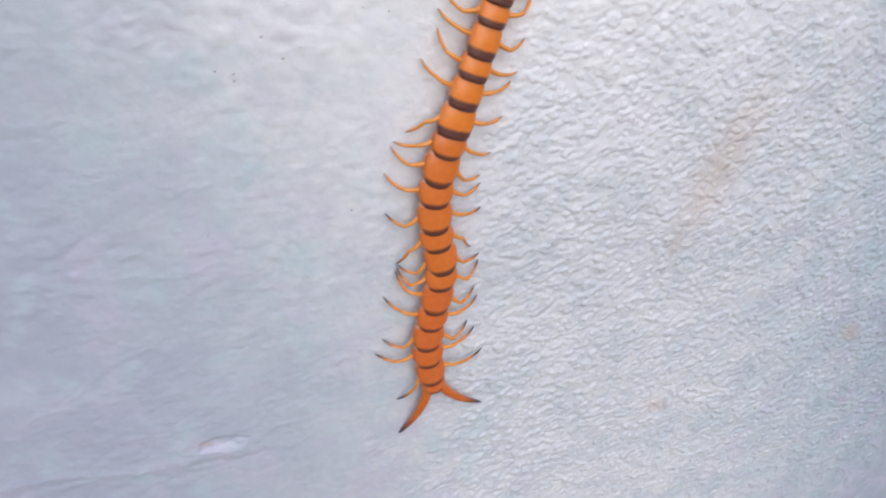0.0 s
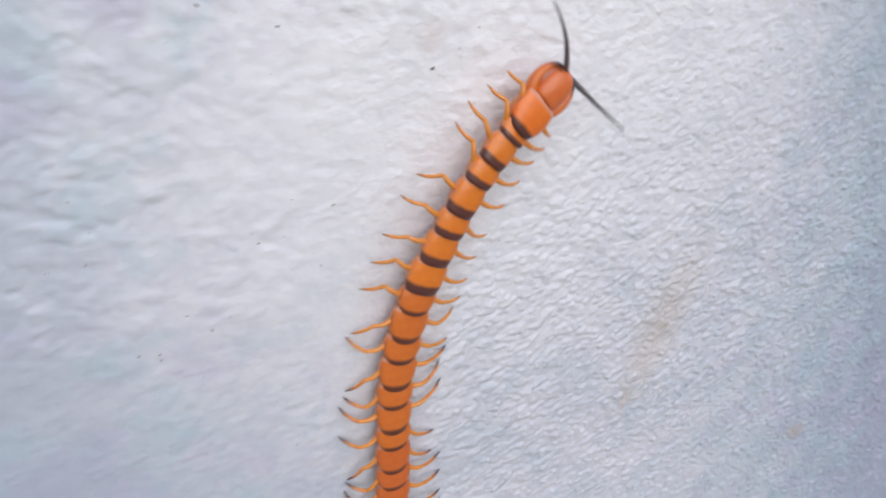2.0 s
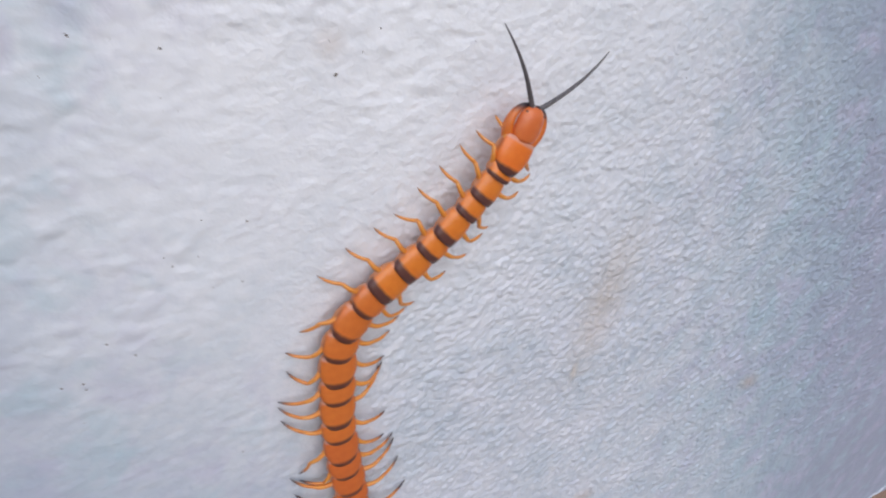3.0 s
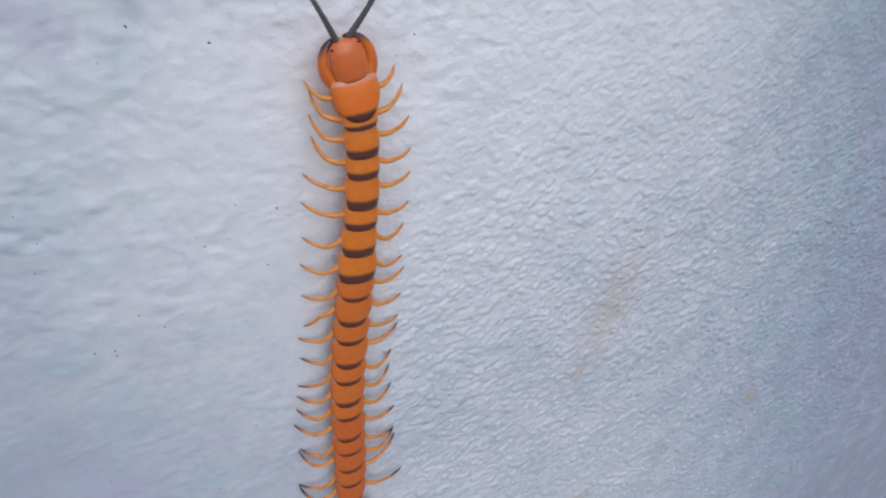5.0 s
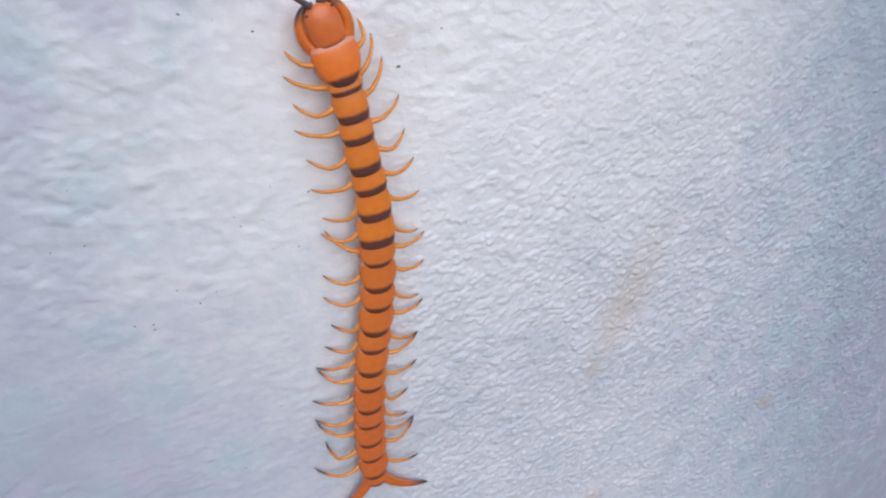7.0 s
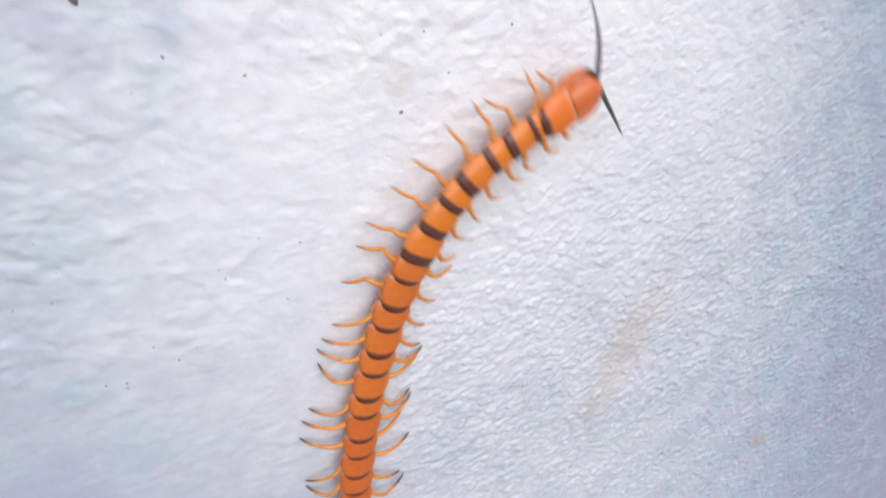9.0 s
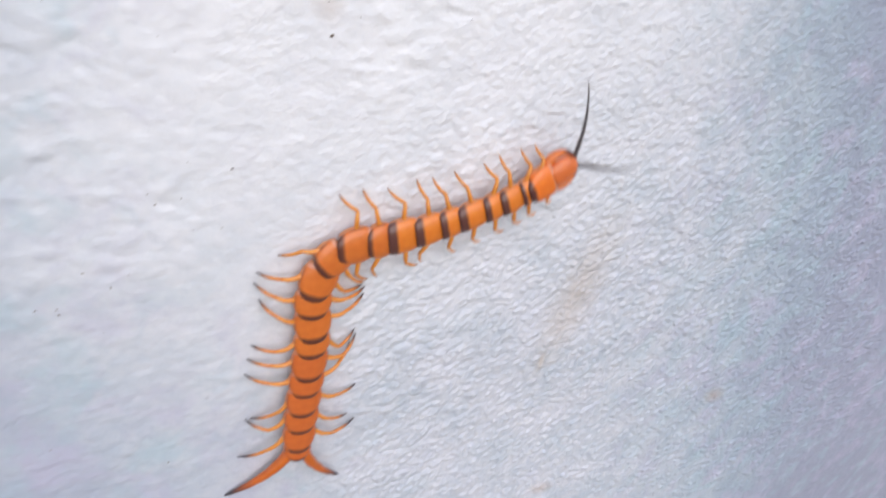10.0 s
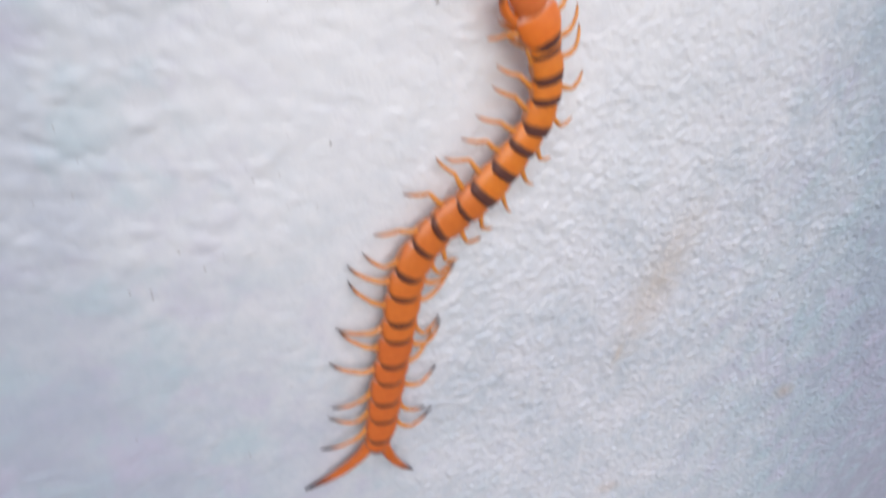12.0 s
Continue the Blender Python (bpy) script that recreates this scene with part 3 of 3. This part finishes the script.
# Where the body lies: seconds, tail's end, stretch, lift of the head off the wall, and its headings (degrees from straight up
# towards the right) at twelve even steps from tail to head.
CLIMB = [
    (0, 0.518, -2.960, 1.019, 0.00, -14, -11, 8, 6, -17, -4, 13, 14, 15, 13, 11, 9),
    (0.5, 0.499, -2.887, 1.008, 0.00, -6, -3, 5, -10, -12, 11, 13, 14, 12, 12, 10, 6),
    (1, 0.465, -2.774, 1.013, 0.00, 2, 4, 2, -8, -1, 10, 9, 13, -0, -12, -17, -20),
    (1.2, 0.465, -2.743, 1.001, 0.05, 8, 4, -0, -6, -0, 6, 11, 9, -8, -33, -55, -62),
    (1.5, 0.463, -2.695, 1.028, 0.05, 15, 3, -5, -5, -4, 4, 18, 2, -19, -27, -22, -11),
    (1.8, 0.472, -2.681, 1.016, 0.06, 7, 1, -3, -2, 5, 7, 5, 7, 4, 5, 5, 3),
]
SWING = [
    (2, 0.478, -2.670, 1.043, 0.08, 1, -0, -1, -1, 1, 7, 14, 21, 24, 34, 44, 47),
    (2.2, 0.487, -2.656, 1.029, 0.08, 1, -2, -3, -0, 7, 8, 11, 20, 36, 49, 58, 65),
    (2.3, 0.491, -2.649, 1.016, 0.08, 0, -2, -4, -1, 3, 10, 18, 35, 52, 65, 74, 80),
    (2.5, 0.501, -2.635, 0.998, 0.08, 0, -3, -4, -1, 4, 7, 29, 55, 65, 57, 51, 51),
    (2.7, 0.507, -2.637, 0.994, 0.08, -0, -3, -4, 1, 11, 1, 22, 40, 44, 51, 48, 34),
    (2.8, 0.509, -2.638, 1.002, 0.08, -1, -4, -5, -0, 7, 5, 27, 52, 53, 45, 30, 10),
    (3, 0.514, -2.638, 1.031, 0.08, -2, -4, -5, -1, 5, 6, 42, 59, 50, 46, 36, 18),
    (3.2, 0.497, -2.641, 1.003, 0.08, 2, -1, -4, 2, 16, 5, 31, 49, 47, 24, -4, -19),
    (3.5, 0.467, -2.642, 1.016, 0.08, 5, 1, -4, 2, 7, 4, 39, 52, 35, -5, -19, -17),
    (3.7, 0.467, -2.636, 0.996, 0.08, 5, 1, -3, 1, 8, 9, 24, 20, 3, -23, -36, -45),
]
REST = [
    (5.3, 0.469, -2.579, 1.012, 0.04, 1, 1, 0, -0, 3, 4, 3, 3, 4, 1, -6, -11),
    (5.5, 0.470, -2.571, 1.022, 0.03, 1, 1, 1, -0, 3, 5, 1, 3, 10, -2, -7, -7),
    (6, 0.497, -2.560, 1.031, 0.03, -4, -3, -0, 0, 4, 5, 4, 2, 6, 2, -8, -18),
    (6.2, 0.505, -2.552, 1.017, 0.04, -5, -4, -1, 0, 5, 6, 2, 3, 3, 8, 0, -18),
    (6.5, 0.516, -2.540, 1.003, 0.06, -13, -8, 2, 1, 8, 4, -1, 9, 27, 36, 30, 14),
    (6.8, 0.507, -2.533, 1.017, 0.04, -2, -3, -2, -1, 5, 9, -0, -2, -0, -2, -7, -14),
    (7, 0.502, -2.529, 1.023, 0.03, -7, -5, -0, 2, 6, 4, -2, -4, -14, -12, -17, -24),
    (7.2, 0.498, -2.514, 1.024, 0.03, -12, -6, 1, 5, 8, 6, -2, -6, -10, -12, -14, -14),
]
STRIKE = [
    (8.8, 0.471, -2.393, 1.024, 0.07, -2, 0, 3, 6, 7, 7, 3, 1, 12, 47, 62, 56),
    (9, 0.468, -2.378, 1.026, 0.08, -1, 1, 4, 6, 11, 12, 18, 26, 36, 53, 58, 53),
    (9.2, 0.446, -2.362, 0.994, 0.08, 2, 4, 6, 5, 6, 24, 47, 70, 80, 83, 87, 94),
    (9.3, 0.435, -2.354, 0.988, 0.08, 3, 5, 6, 5, 5, 16, 61, 112, 128, 136, 146, 146),
    (9.4, 0.425, -2.347, 0.962, 0.08, 4, 7, 8, 5, 13, 15, 75, 107, 111, 117, 123, 125),
    (9.5, 0.414, -2.336, 0.974, 0.07, 6, 8, 9, 4, 5, 31, 78, 109, 109, 98, 97, 104),
]
RETURN = [
    (9.7, 0.424, -2.346, 0.948, 0.07, 7, 8, 9, 5, 6, 25, 71, 92, 90, 89, 92, 109),
    (10, 0.437, -2.356, 0.967, 0.07, 7, 6, 8, 7, -2, 26, 86, 82, 75, 72, 63, 52),
    (10.2, 0.439, -2.350, 0.939, 0.07, 10, 6, 7, 7, 5, 5, 69, 78, 58, 45, 39, 45),
    (10.5, 0.439, -2.338, 0.955, 0.06, 13, 5, 5, 4, 2, 26, 66, 70, 44, 28, 20, 11),
    (11, 0.436, -2.349, 0.980, 0.05, 9, 5, 4, 7, 6, 32, 63, 50, 28, 11, -3, -16),
    (11.5, 0.441, -2.360, 0.991, 0.04, 12, 5, 7, 7, -0, 29, 65, 45, 36, 21, 5, -12),
    (12, 0.436, -2.349, 0.967, 0.06, 12, 4, 7, 7, 4, 30, 56, 38, 28, -10, -31, -47),
]
# Feelers: seconds, left and right turn from the head's own heading, left and right lift off the wall.
FEELING = [
    (0.0, -45, 40, 12, 12), (1.2, -61, 35, 12, 12), (1.5, -48, 20, 30, 40), (1.8, -60, 60, 25, 10), (2.0, -84, 78, 28, 0), (2.2, -70, 70, 20, 5),
    (2.5, -96, 44, 22, 4), (2.8, -45, 30, 8, 2), (3.0, -54, 34, 4, 0), (3.1, -50, 31, 10, 10), (3.5, -28, 10, 6, 34), (5.3, -20, 40, 12, 12),
    (6.5, -52, 45, 32, 30), (7.0, -40, 30, 36, 20), (9.0, -84, 76, 16, -16), (9.2, -80, 70, 20, 10), (9.3, -85, 57, 20, 10), (9.5, -94, 28, 14, 0),
    (9.7, -70, 40, 12, 5), (10.0, -68, 42, 8, 2), (10.2, -45, 20, 10, 10), (11.0, -40, 40, 12, 12), (12.0, -45, 35, 12, 12),
]


def eased(table, t):
    """The row at t, gliding through the rows of a table."""
    if t <= table[0][0]:
        return list(table[0][1:])
    for n in range(len(table) - 1):
        a, b = table[n], table[n + 1]
        if t <= b[0]:
            break
    before, after = table[max(n - 1, 0)], table[min(n + 2, len(table) - 1)]
    span = b[0] - a[0]
    s = min((t - a[0]) / span, 1.0)
    out = []
    for i in range(1, len(a)):
        limit = 3 * abs(b[i] - a[i])
        def slope(p, q, r):
            left, right = (q[i] - p[i]) / max(q[0] - p[0], 1e-6), (r[i] - q[i]) / max(r[0] - q[0], 1e-6)
            return 0.0 if left * right <= 0 else 2 * left * right / (left + right)
        m0 = slope(before, a, b) * span if before is not a else 0.0
        m1 = slope(a, b, after) * span if after is not b else 0.0
        out.append((2 * s**3 - 3 * s**2 + 1) * a[i] + (s**3 - 2 * s**2 + s) * m0 + (3 * s**2 - 2 * s**3) * b[i] + (s**3 - s**2) * m1)
    return out


def spine(t):
    """The pose of every segment at t, in the centipede's space."""
    x, z, stretch, lift, *turn = eased(CLIMB + SWING + REST + STRIKE + RETURN, t)
    steps = 154
    at, px, pz = [], x, z
    for k in range(steps + 1):
        s = 11 * k / steps
        i = min(int(s), 10)
        h = radians(turn[i] + (turn[i + 1] - turn[i]) * (s - i))
        at.append((px, pz, h))
        px += math.sin(h) * BODY * stretch / steps
        pz += math.cos(h) * BODY * stretch / steps
    poses = []
    for k in range(22):
        f = MIDDLE[k] * steps
        i = min(int(f), steps - 1)
        a, b, w = at[i], at[i + 1], f - int(f)
        cx, cz, h = (a[j] + (b[j] - a[j]) * w for j in range(3))
        rear = min(max((MIDDLE[k] - 0.40) / 0.60, 0.0), 1.0)
        up, slope = lift * rear * rear * (3 - 2 * rear), lift * 6 * rear * (1 - rear) / (0.60 * BODY)
        ahead = Vector((math.sin(h), -slope, math.cos(h))).normalized()
        out = (Vector((0, -1, 0)) + ahead * ahead.y).normalized()
        m = Matrix((ahead.cross(out), ahead, out)).transposed().to_4x4()
        m.translation = (cx * U, -HEIGHT - up * U, cz * U)
        poses.append(m)
    return poses


def motions():
    ticks = [n / 10 for n in range(121)]
    shapes = {t: spine(t) for t in ticks}
    for k, body in enumerate(segments):
        walk(body, [(t, shapes[t][k]) for t in ticks])
    for feeler, side in feelers:
        rest = feeler.location.copy()
        rows = []
        for t in ticks:
            now, i = eased(FEELING, t), 0 if side < 0 else 1
            turn = now[i] + 3 * math.sin(9 * t + side)
            rows.append((t, Matrix.Translation(rest) @ pose(0, 0, 0, now[i + 2], 0, -turn)))
        walk(feeler, rows)
    limbs = {(k, side): (leg, shank, Matrix.Translation(hip)) for leg, shank, k, side, hip in legs}
    steps = [0.0, 0.5, 1.0, 1.5, 2.0, 2.5, 3.0, 3.5, 5.5, 6.0, 6.5, 7.0, 9.0, 9.5, 10.0, 10.5, 11.0, 11.5, 12.0]

    def stride(k, side, swings, bends):
        """One leg at the times of the steps: degrees forward of straight out, and how far the knee bends forward."""
        leg, shank, hip = limbs[k, side]
        table = list(zip(steps, swings, bends))
        walk(leg, [(t, shapes[t][k] @ hip @ pose(0, 0, 0, 0, 0, side * eased(table, t)[0])) for t in ticks])
        rest = Matrix.Translation(shank.location)
        walk(shank, [(t, rest @ pose(0, 0, 0, 0, 0, side * eased(table, t)[1])) for t in ticks[::2]])

    def trail(side, swings):
        """One of the two trailing legs: degrees forward of its rest."""
        leg = tail_legs[side]
        rest = Matrix.Translation(leg.location)
        table = list(zip(steps, swings))
        walk(leg, [(t, rest @ pose(0, 0, 0, 0, 0, side * eased(table, t)[0])) for t in ticks[::2]])

    stride(1, -1, [4, 4, 4, 4, 46, 41, 76, 39, 11, 11, 64, 17, 23, 34, 45, 27, 27, 27, 27], [52, 52, 52, 52, -52, -52, -52, 52, 38, 20, -52, 37, -52, -52, -52, -20, -20, -20, -20])
    stride(2, -1, [-45, -45, -15, 22, 46, 41, 54, 41, 19, 33, 19, 15, 35, 34, 41, 27, 43, 59, 75], [20, 20, 52, 52, -52, -52, -52, 20, 52, 20, -20, 20, -34, -52, -52, -20, -24, -28, -32])
    stride(3, -1, [-24, -45, -15, 3, 29, 44, 29, -7, 19, 26, 11, -13, 1, 8, 8, 41, 53, 64, 75], [52, 20, 52, 52, -20, -52, -20, 52, 52, 20, -20, 52, -41, -20, -20, -52, -45, -39, -32])
    stride(4, -1, [-24, -30, -20, -15, 49, 9, 18, -15, 22, -1, 7, -1, 16, 8, 25, 25, 32, 38, 44], [52, 52, 52, 52, -38, -20, -20, 52, 39, 20, -20, 20, -20, -20, -52, -20, -20, -20, -20])
    stride(5, -1, [5, -11, -17, -3, 16, 31, 11, -8, 10, 5, 0, -22, 20, -5, -6, 3, 24, 26, 28], [20, 52, 52, 52, -52, -52, -20, 20, 20, 20, -20, 52, -20, -20, -20, -20, -52, -36, -20])
    stride(6, -1, [9, -6, -37, -6, 13, -7, 15, -35, 12, 19, 2, -10, 11, -16, -6, 8, 24, 11, -1], [43, 52, 52, 47, -20, -20, -52, 44, 20, 20, -20, 20, -20, -20, -20, -20, -52, -36, -20])
    stride(7, -1, [9, -23, -39, -59, -4, -10, 3, -22, -31, 27, -28, -45, 10, -23, 1, 5, 6, -18, 1], [20, 49, 20, 52, -20, -27, -28, 20, 52, 20, 20, 52, -20, -20, -20, -20, -20, -20, -38])
    stride(8, -1, [-37, -27, -37, -27, 15, -27, -8, -47, -25, -18, -26, -32, 3, -45, 7, -15, 3, -18, 6], [-20, 20, 52, 20, -52, -20, -20, 42, 52, 20, 44, 52, -20, -20, -52, -20, -52, -20, -52])
    stride(9, -1, [-33, -48, -31, -23, 17, 0, -10, -44, -52, -37, 20, 26, 26, -22, -9, 27, 24, -33, 9], [20, 20, 20, 47, -52, -46, -20, 33, 52, 52, 20, 20, -52, -20, -20, -51, -52, -20, -20])
    stride(10, -1, [-17, -64, 1, -58, -28, -38, -56, -50, -35, -36, -39, -30, 11, -25, 9, -16, -17, -40, -14], [47, 52, 22, 52, -20, -20, -20, -20, -20, -20, 52, 52, -52, -20, -52, -20, -35, -20, -52])
    stride(11, -1, [-1, -19, -17, -12, -23, -35, -61, -55, -49, -44, -64, -32, -49, -57, -54, -48, -50, -49, -42], [34, 52, 41, 52, 52, 52, 52, 52, 52, 50, 52, 52, 20, -20, -20, -20, -20, -20, -20])
    stride(12, -1, [-33, 2, -36, -46, -36, -31, -48, -42, -64, -34, -48, -67, -32, -43, -29, -32, -34, -31, -63], [68, 61, 51, 27, -20, 81, 81, 81, 65, 20, 32, 81, 28, 20, 20, 20, 20, 20, 69])
    stride(13, -1, [-34, -54, 23, -24, -48, -22, -29, -26, -59, -4, -54, -57, -5, -5, 10, 5, -6, 2, -1], [-20, -20, 20, 73, 74, 20, 28, 20, 42, 20, 76, 65, 20, 20, 20, 20, 20, 20, 20])
    stride(14, -1, [-48, -73, -46, -50, -8, 5, -5, -13, -54, -25, -24, -31, 0, 15, 29, 18, 5, 22, 21], [81, 81, 81, 81, 49, 20, 36, 41, 69, 25, 20, 20, 42, 31, 20, 34, 40, 20, 20])
    stride(15, -1, [-27, -41, -69, -53, -27, -7, 18, 16, -43, -7, -5, -6, -41, -34, -25, -33, -45, -23, -17], [80, 81, 71, 81, 59, 36, 20, 20, 76, 21, 26, 42, 50, 46, 37, 47, 57, 26, 20])
    stride(16, -1, [11, 1, -36, -70, -36, -14, -30, -42, -8, 24, -33, -15, -8, 2, -10, 0, -3, 2, 12], [44, 72, 74, 71, -22, -72, -33, -20, 64, 20, 81, 20, 20, 20, 20, 20, 22, 20, 20])
    stride(17, -1, [9, 25, 19, -31, -53, -14, -61, -61, -38, -14, -25, -25, 0, -11, -3, -3, -12, -5, -5], [20, 20, 23, 75, 81, -72, 81, 81, 68, 34, 50, 42, 20, 20, 20, 20, 39, 20, 20])
    stride(18, -1, [-56, -55, 13, 28, -31, -7, 17, -17, -6, -2, -1, 7, -55, -11, -55, -50, -50, -49, -49], [73, 81, 26, 20, 81, 52, 22, 81, 53, 47, 56, 35, 36, 20, 29, 20, 20, 20, 20])
    stride(19, -1, [-15, -37, -54, 3, -31, -7, 17, -19, -47, -35, -16, -16, -51, -45, -39, -46, -31, -32, -49], [42, 78, 81, 20, 81, 52, 22, 51, 58, 40, 45, 81, 81, 73, 65, 55, 29, 43, 59])
    stride(20, -1, [-71, -23, -52, 16, 8, -1, -10, -19, -23, -16, -42, -14, -51, -48, -44, -48, -46, -45, -48], [30, 20, 20, 20, 28, 35, 43, 51, 81, 70, 81, 47, 81, 50, 20, 20, 20, 20, 20])
    stride(1, 1, [11, 11, 11, 11, -3, -16, -29, -42, 17, -1, 13, 27, -3, -6, -5, -4, -2, -1, 0], [20, 20, 20, 20, 20, 20, 20, 20, 25, 52, 52, 52, 52, 52, 48, 45, 41, 38, 34])
    stride(2, 1, [-8, -8, -28, 11, 7, -10, 6, -31, 17, -1, 16, 34, -3, -6, -11, -8, -6, -3, 0], [52, 52, 52, 20, 20, 52, 30, 33, 25, 52, 38, 24, 52, 52, 52, 47, 43, 39, 34])
    stride(3, 1, [16, -8, -28, -25, 7, -10, 6, -38, 13, 30, 17, 30, -26, -40, -11, -7, -3, 1, 5], [52, 52, 52, 49, 20, 52, 30, 20, 20, 20, 52, 20, 52, 52, 52, 50, 48, 46, 44])
    stride(4, 1, [16, 17, -42, -39, 0, -12, -37, -33, -8, -5, 17, 5, -9, -10, -9, -4, -10, -16, -23], [52, 29, 52, 52, 23, 52, 52, 20, 22, 43, 52, 23, 41, 52, 52, 20, 30, 41, 52])
    stride(5, 1, [-12, 5, -16, -11, -6, -15, -9, -28, -4, -17, -11, -24, -25, -50, -17, -4, -12, -29, -32], [52, 43, 20, 39, 20, 52, 52, 20, 20, 20, 52, 52, 44, 52, 52, 20, 49, 52, 52])
    stride(6, 1, [-5, -22, -16, -37, -27, -26, 8, -11, -17, -30, -46, -23, -28, -50, -23, -20, -12, -29, -36], [20, 40, 20, 20, 29, 52, 20, 39, 20, 20, 52, 33, 20, 52, 52, 20, 49, 52, 52])
    stride(7, 1, [16, -19, -38, -40, -23, -22, -4, 8, -36, -17, -27, -27, -38, -32, -45, -32, -34, -18, -28], [20, 21, -20, 20, 20, 50, 52, 52, 52, 20, 32, 20, 38, 28, 52, 52, 52, 52, 28])
    stride(8, 1, [3, 13, -34, -51, -19, -22, -24, -27, -40, -45, -10, -43, -40, -20, -3, -20, -30, -28, -27], [20, 20, 52, 20, 20, 52, 52, 52, 39, 40, 20, 20, 52, 52, 52, 52, 41, 20, 20])
    stride(9, 1, [-18, -35, -9, -39, -15, 3, -10, -2, -15, -19, -29, -10, -23, -11, -32, -40, -17, -22, -30], [20, 20, 20, 50, 20, 52, 52, 52, 20, 20, 29, 20, 52, 28, 52, 52, 47, 52, 52])
    stride(10, 1, [-39, -8, 13, -6, -18, -12, 11, 8, -23, -15, -38, -23, -36, -21, -14, -43, -26, -12, -8], [52, 33, 20, 36, 52, 52, 20, 26, 20, 40, 20, 20, 20, 20, 52, 52, 20, 52, 52])
    stride(11, 1, [-22, 10, -27, -14, -20, 1, -4, -11, -25, -31, -30, -40, -44, -38, -11, -35, -39, -9, -34], [47, 20, 38, 20, 20, 20, 20, 20, 20, 20, 20, 20, 20, 52, 20, 52, 52, 20, 52])
    stride(12, 1, [-25, -28, -36, -8, 0, -14, -33, -18, 2, -2, 4, -8, -42, -27, -33, -23, -30, -25, -26], [24, 30, 81, 29, 20, 49, 23, 20, 20, 20, 20, 20, 20, 26, 46, 41, 64, 39, 77])
    stride(13, 1, [-45, -39, -51, -35, 4, 24, -21, -18, -36, -37, -37, -29, -23, -16, -9, -8, -21, -25, 1], [-20, 20, 74, 57, 39, 20, 57, 67, 60, 38, 67, 20, 49, 20, 24, 20, 49, 49, 39])
    stride(14, 1, [-62, -38, -38, -11, 10, 2, 27, -16, -30, -27, -3, 7, 21, -6, 4, 6, 8, -4, 23], [57, -20, 23, 20, 20, 20, 20, 72, 68, 67, 54, 20, 20, 20, 20, 20, 20, 38, 20])
    stride(15, 1, [-29, -45, -50, -11, -46, -41, -31, -22, -30, -19, -21, -14, -36, -41, -45, -45, -44, -57, -44], [81, 42, 20, 20, 20, 20, 20, 20, 72, 81, 50, 20, 62, 54, 77, 60, 65, 81, 77])
    stride(16, 1, [-36, -27, -52, -48, -51, -31, -46, -41, -23, -5, -28, -55, -1, -5, -4, -14, -5, -14, -4], [81, 64, 57, 48, 20, 20, 20, 20, 26, 20, 20, 57, 40, 52, 57, 61, 51, 80, 55])
    stride(17, 1, [10, -24, -2, -31, -25, -11, -18, -35, -39, -43, -41, -49, 31, 13, 37, 27, 25, 41, 41], [28, 81, 62, 66, 28, 20, 20, 27, 20, 20, 20, 20, 20, 20, 20, 20, 20, 20, 20])
    stride(18, 1, [-33, -31, 5, 2, -25, -11, 3, -3, -25, -37, -27, -34, -3, -15, -16, -1, 5, -10, -16], [77, 71, 28, 53, 28, 20, 20, 37, 57, 51, 20, 33, 20, 20, 20, 20, 20, 31, 47])
    stride(19, 1, [0, 1, -16, -36, -25, -13, -2, -16, 23, -5, -7, -17, -42, -15, -39, -44, -43, -42, -45], [20, 20, 20, 20, 20, 20, 20, 20, 20, 48, 20, 52, 20, 20, 20, 20, 20, 20, 20])
    stride(20, 1, [-18, -41, 3, -26, -28, -29, -31, -24, -30, -38, -47, -46, -42, -34, -27, -34, -34, -37, -32], [20, 20, 39, 74, 62, 50, 37, 38, 20, 20, 20, 20, 67, 52, 38, 54, 55, 71, 58])
    trail(-1, [-5, 7, 10, 10, 10, 10, 10, 10, 10, 10, 10, 10, 9, 9, 9, 8, 7, 7, 3])
    trail(1, [-1, 8, 7, 7, 7, 6, 6, 6, 4, -4, 1, 6, 2, 1, 0, 0, 0, 6, 3])


motions()
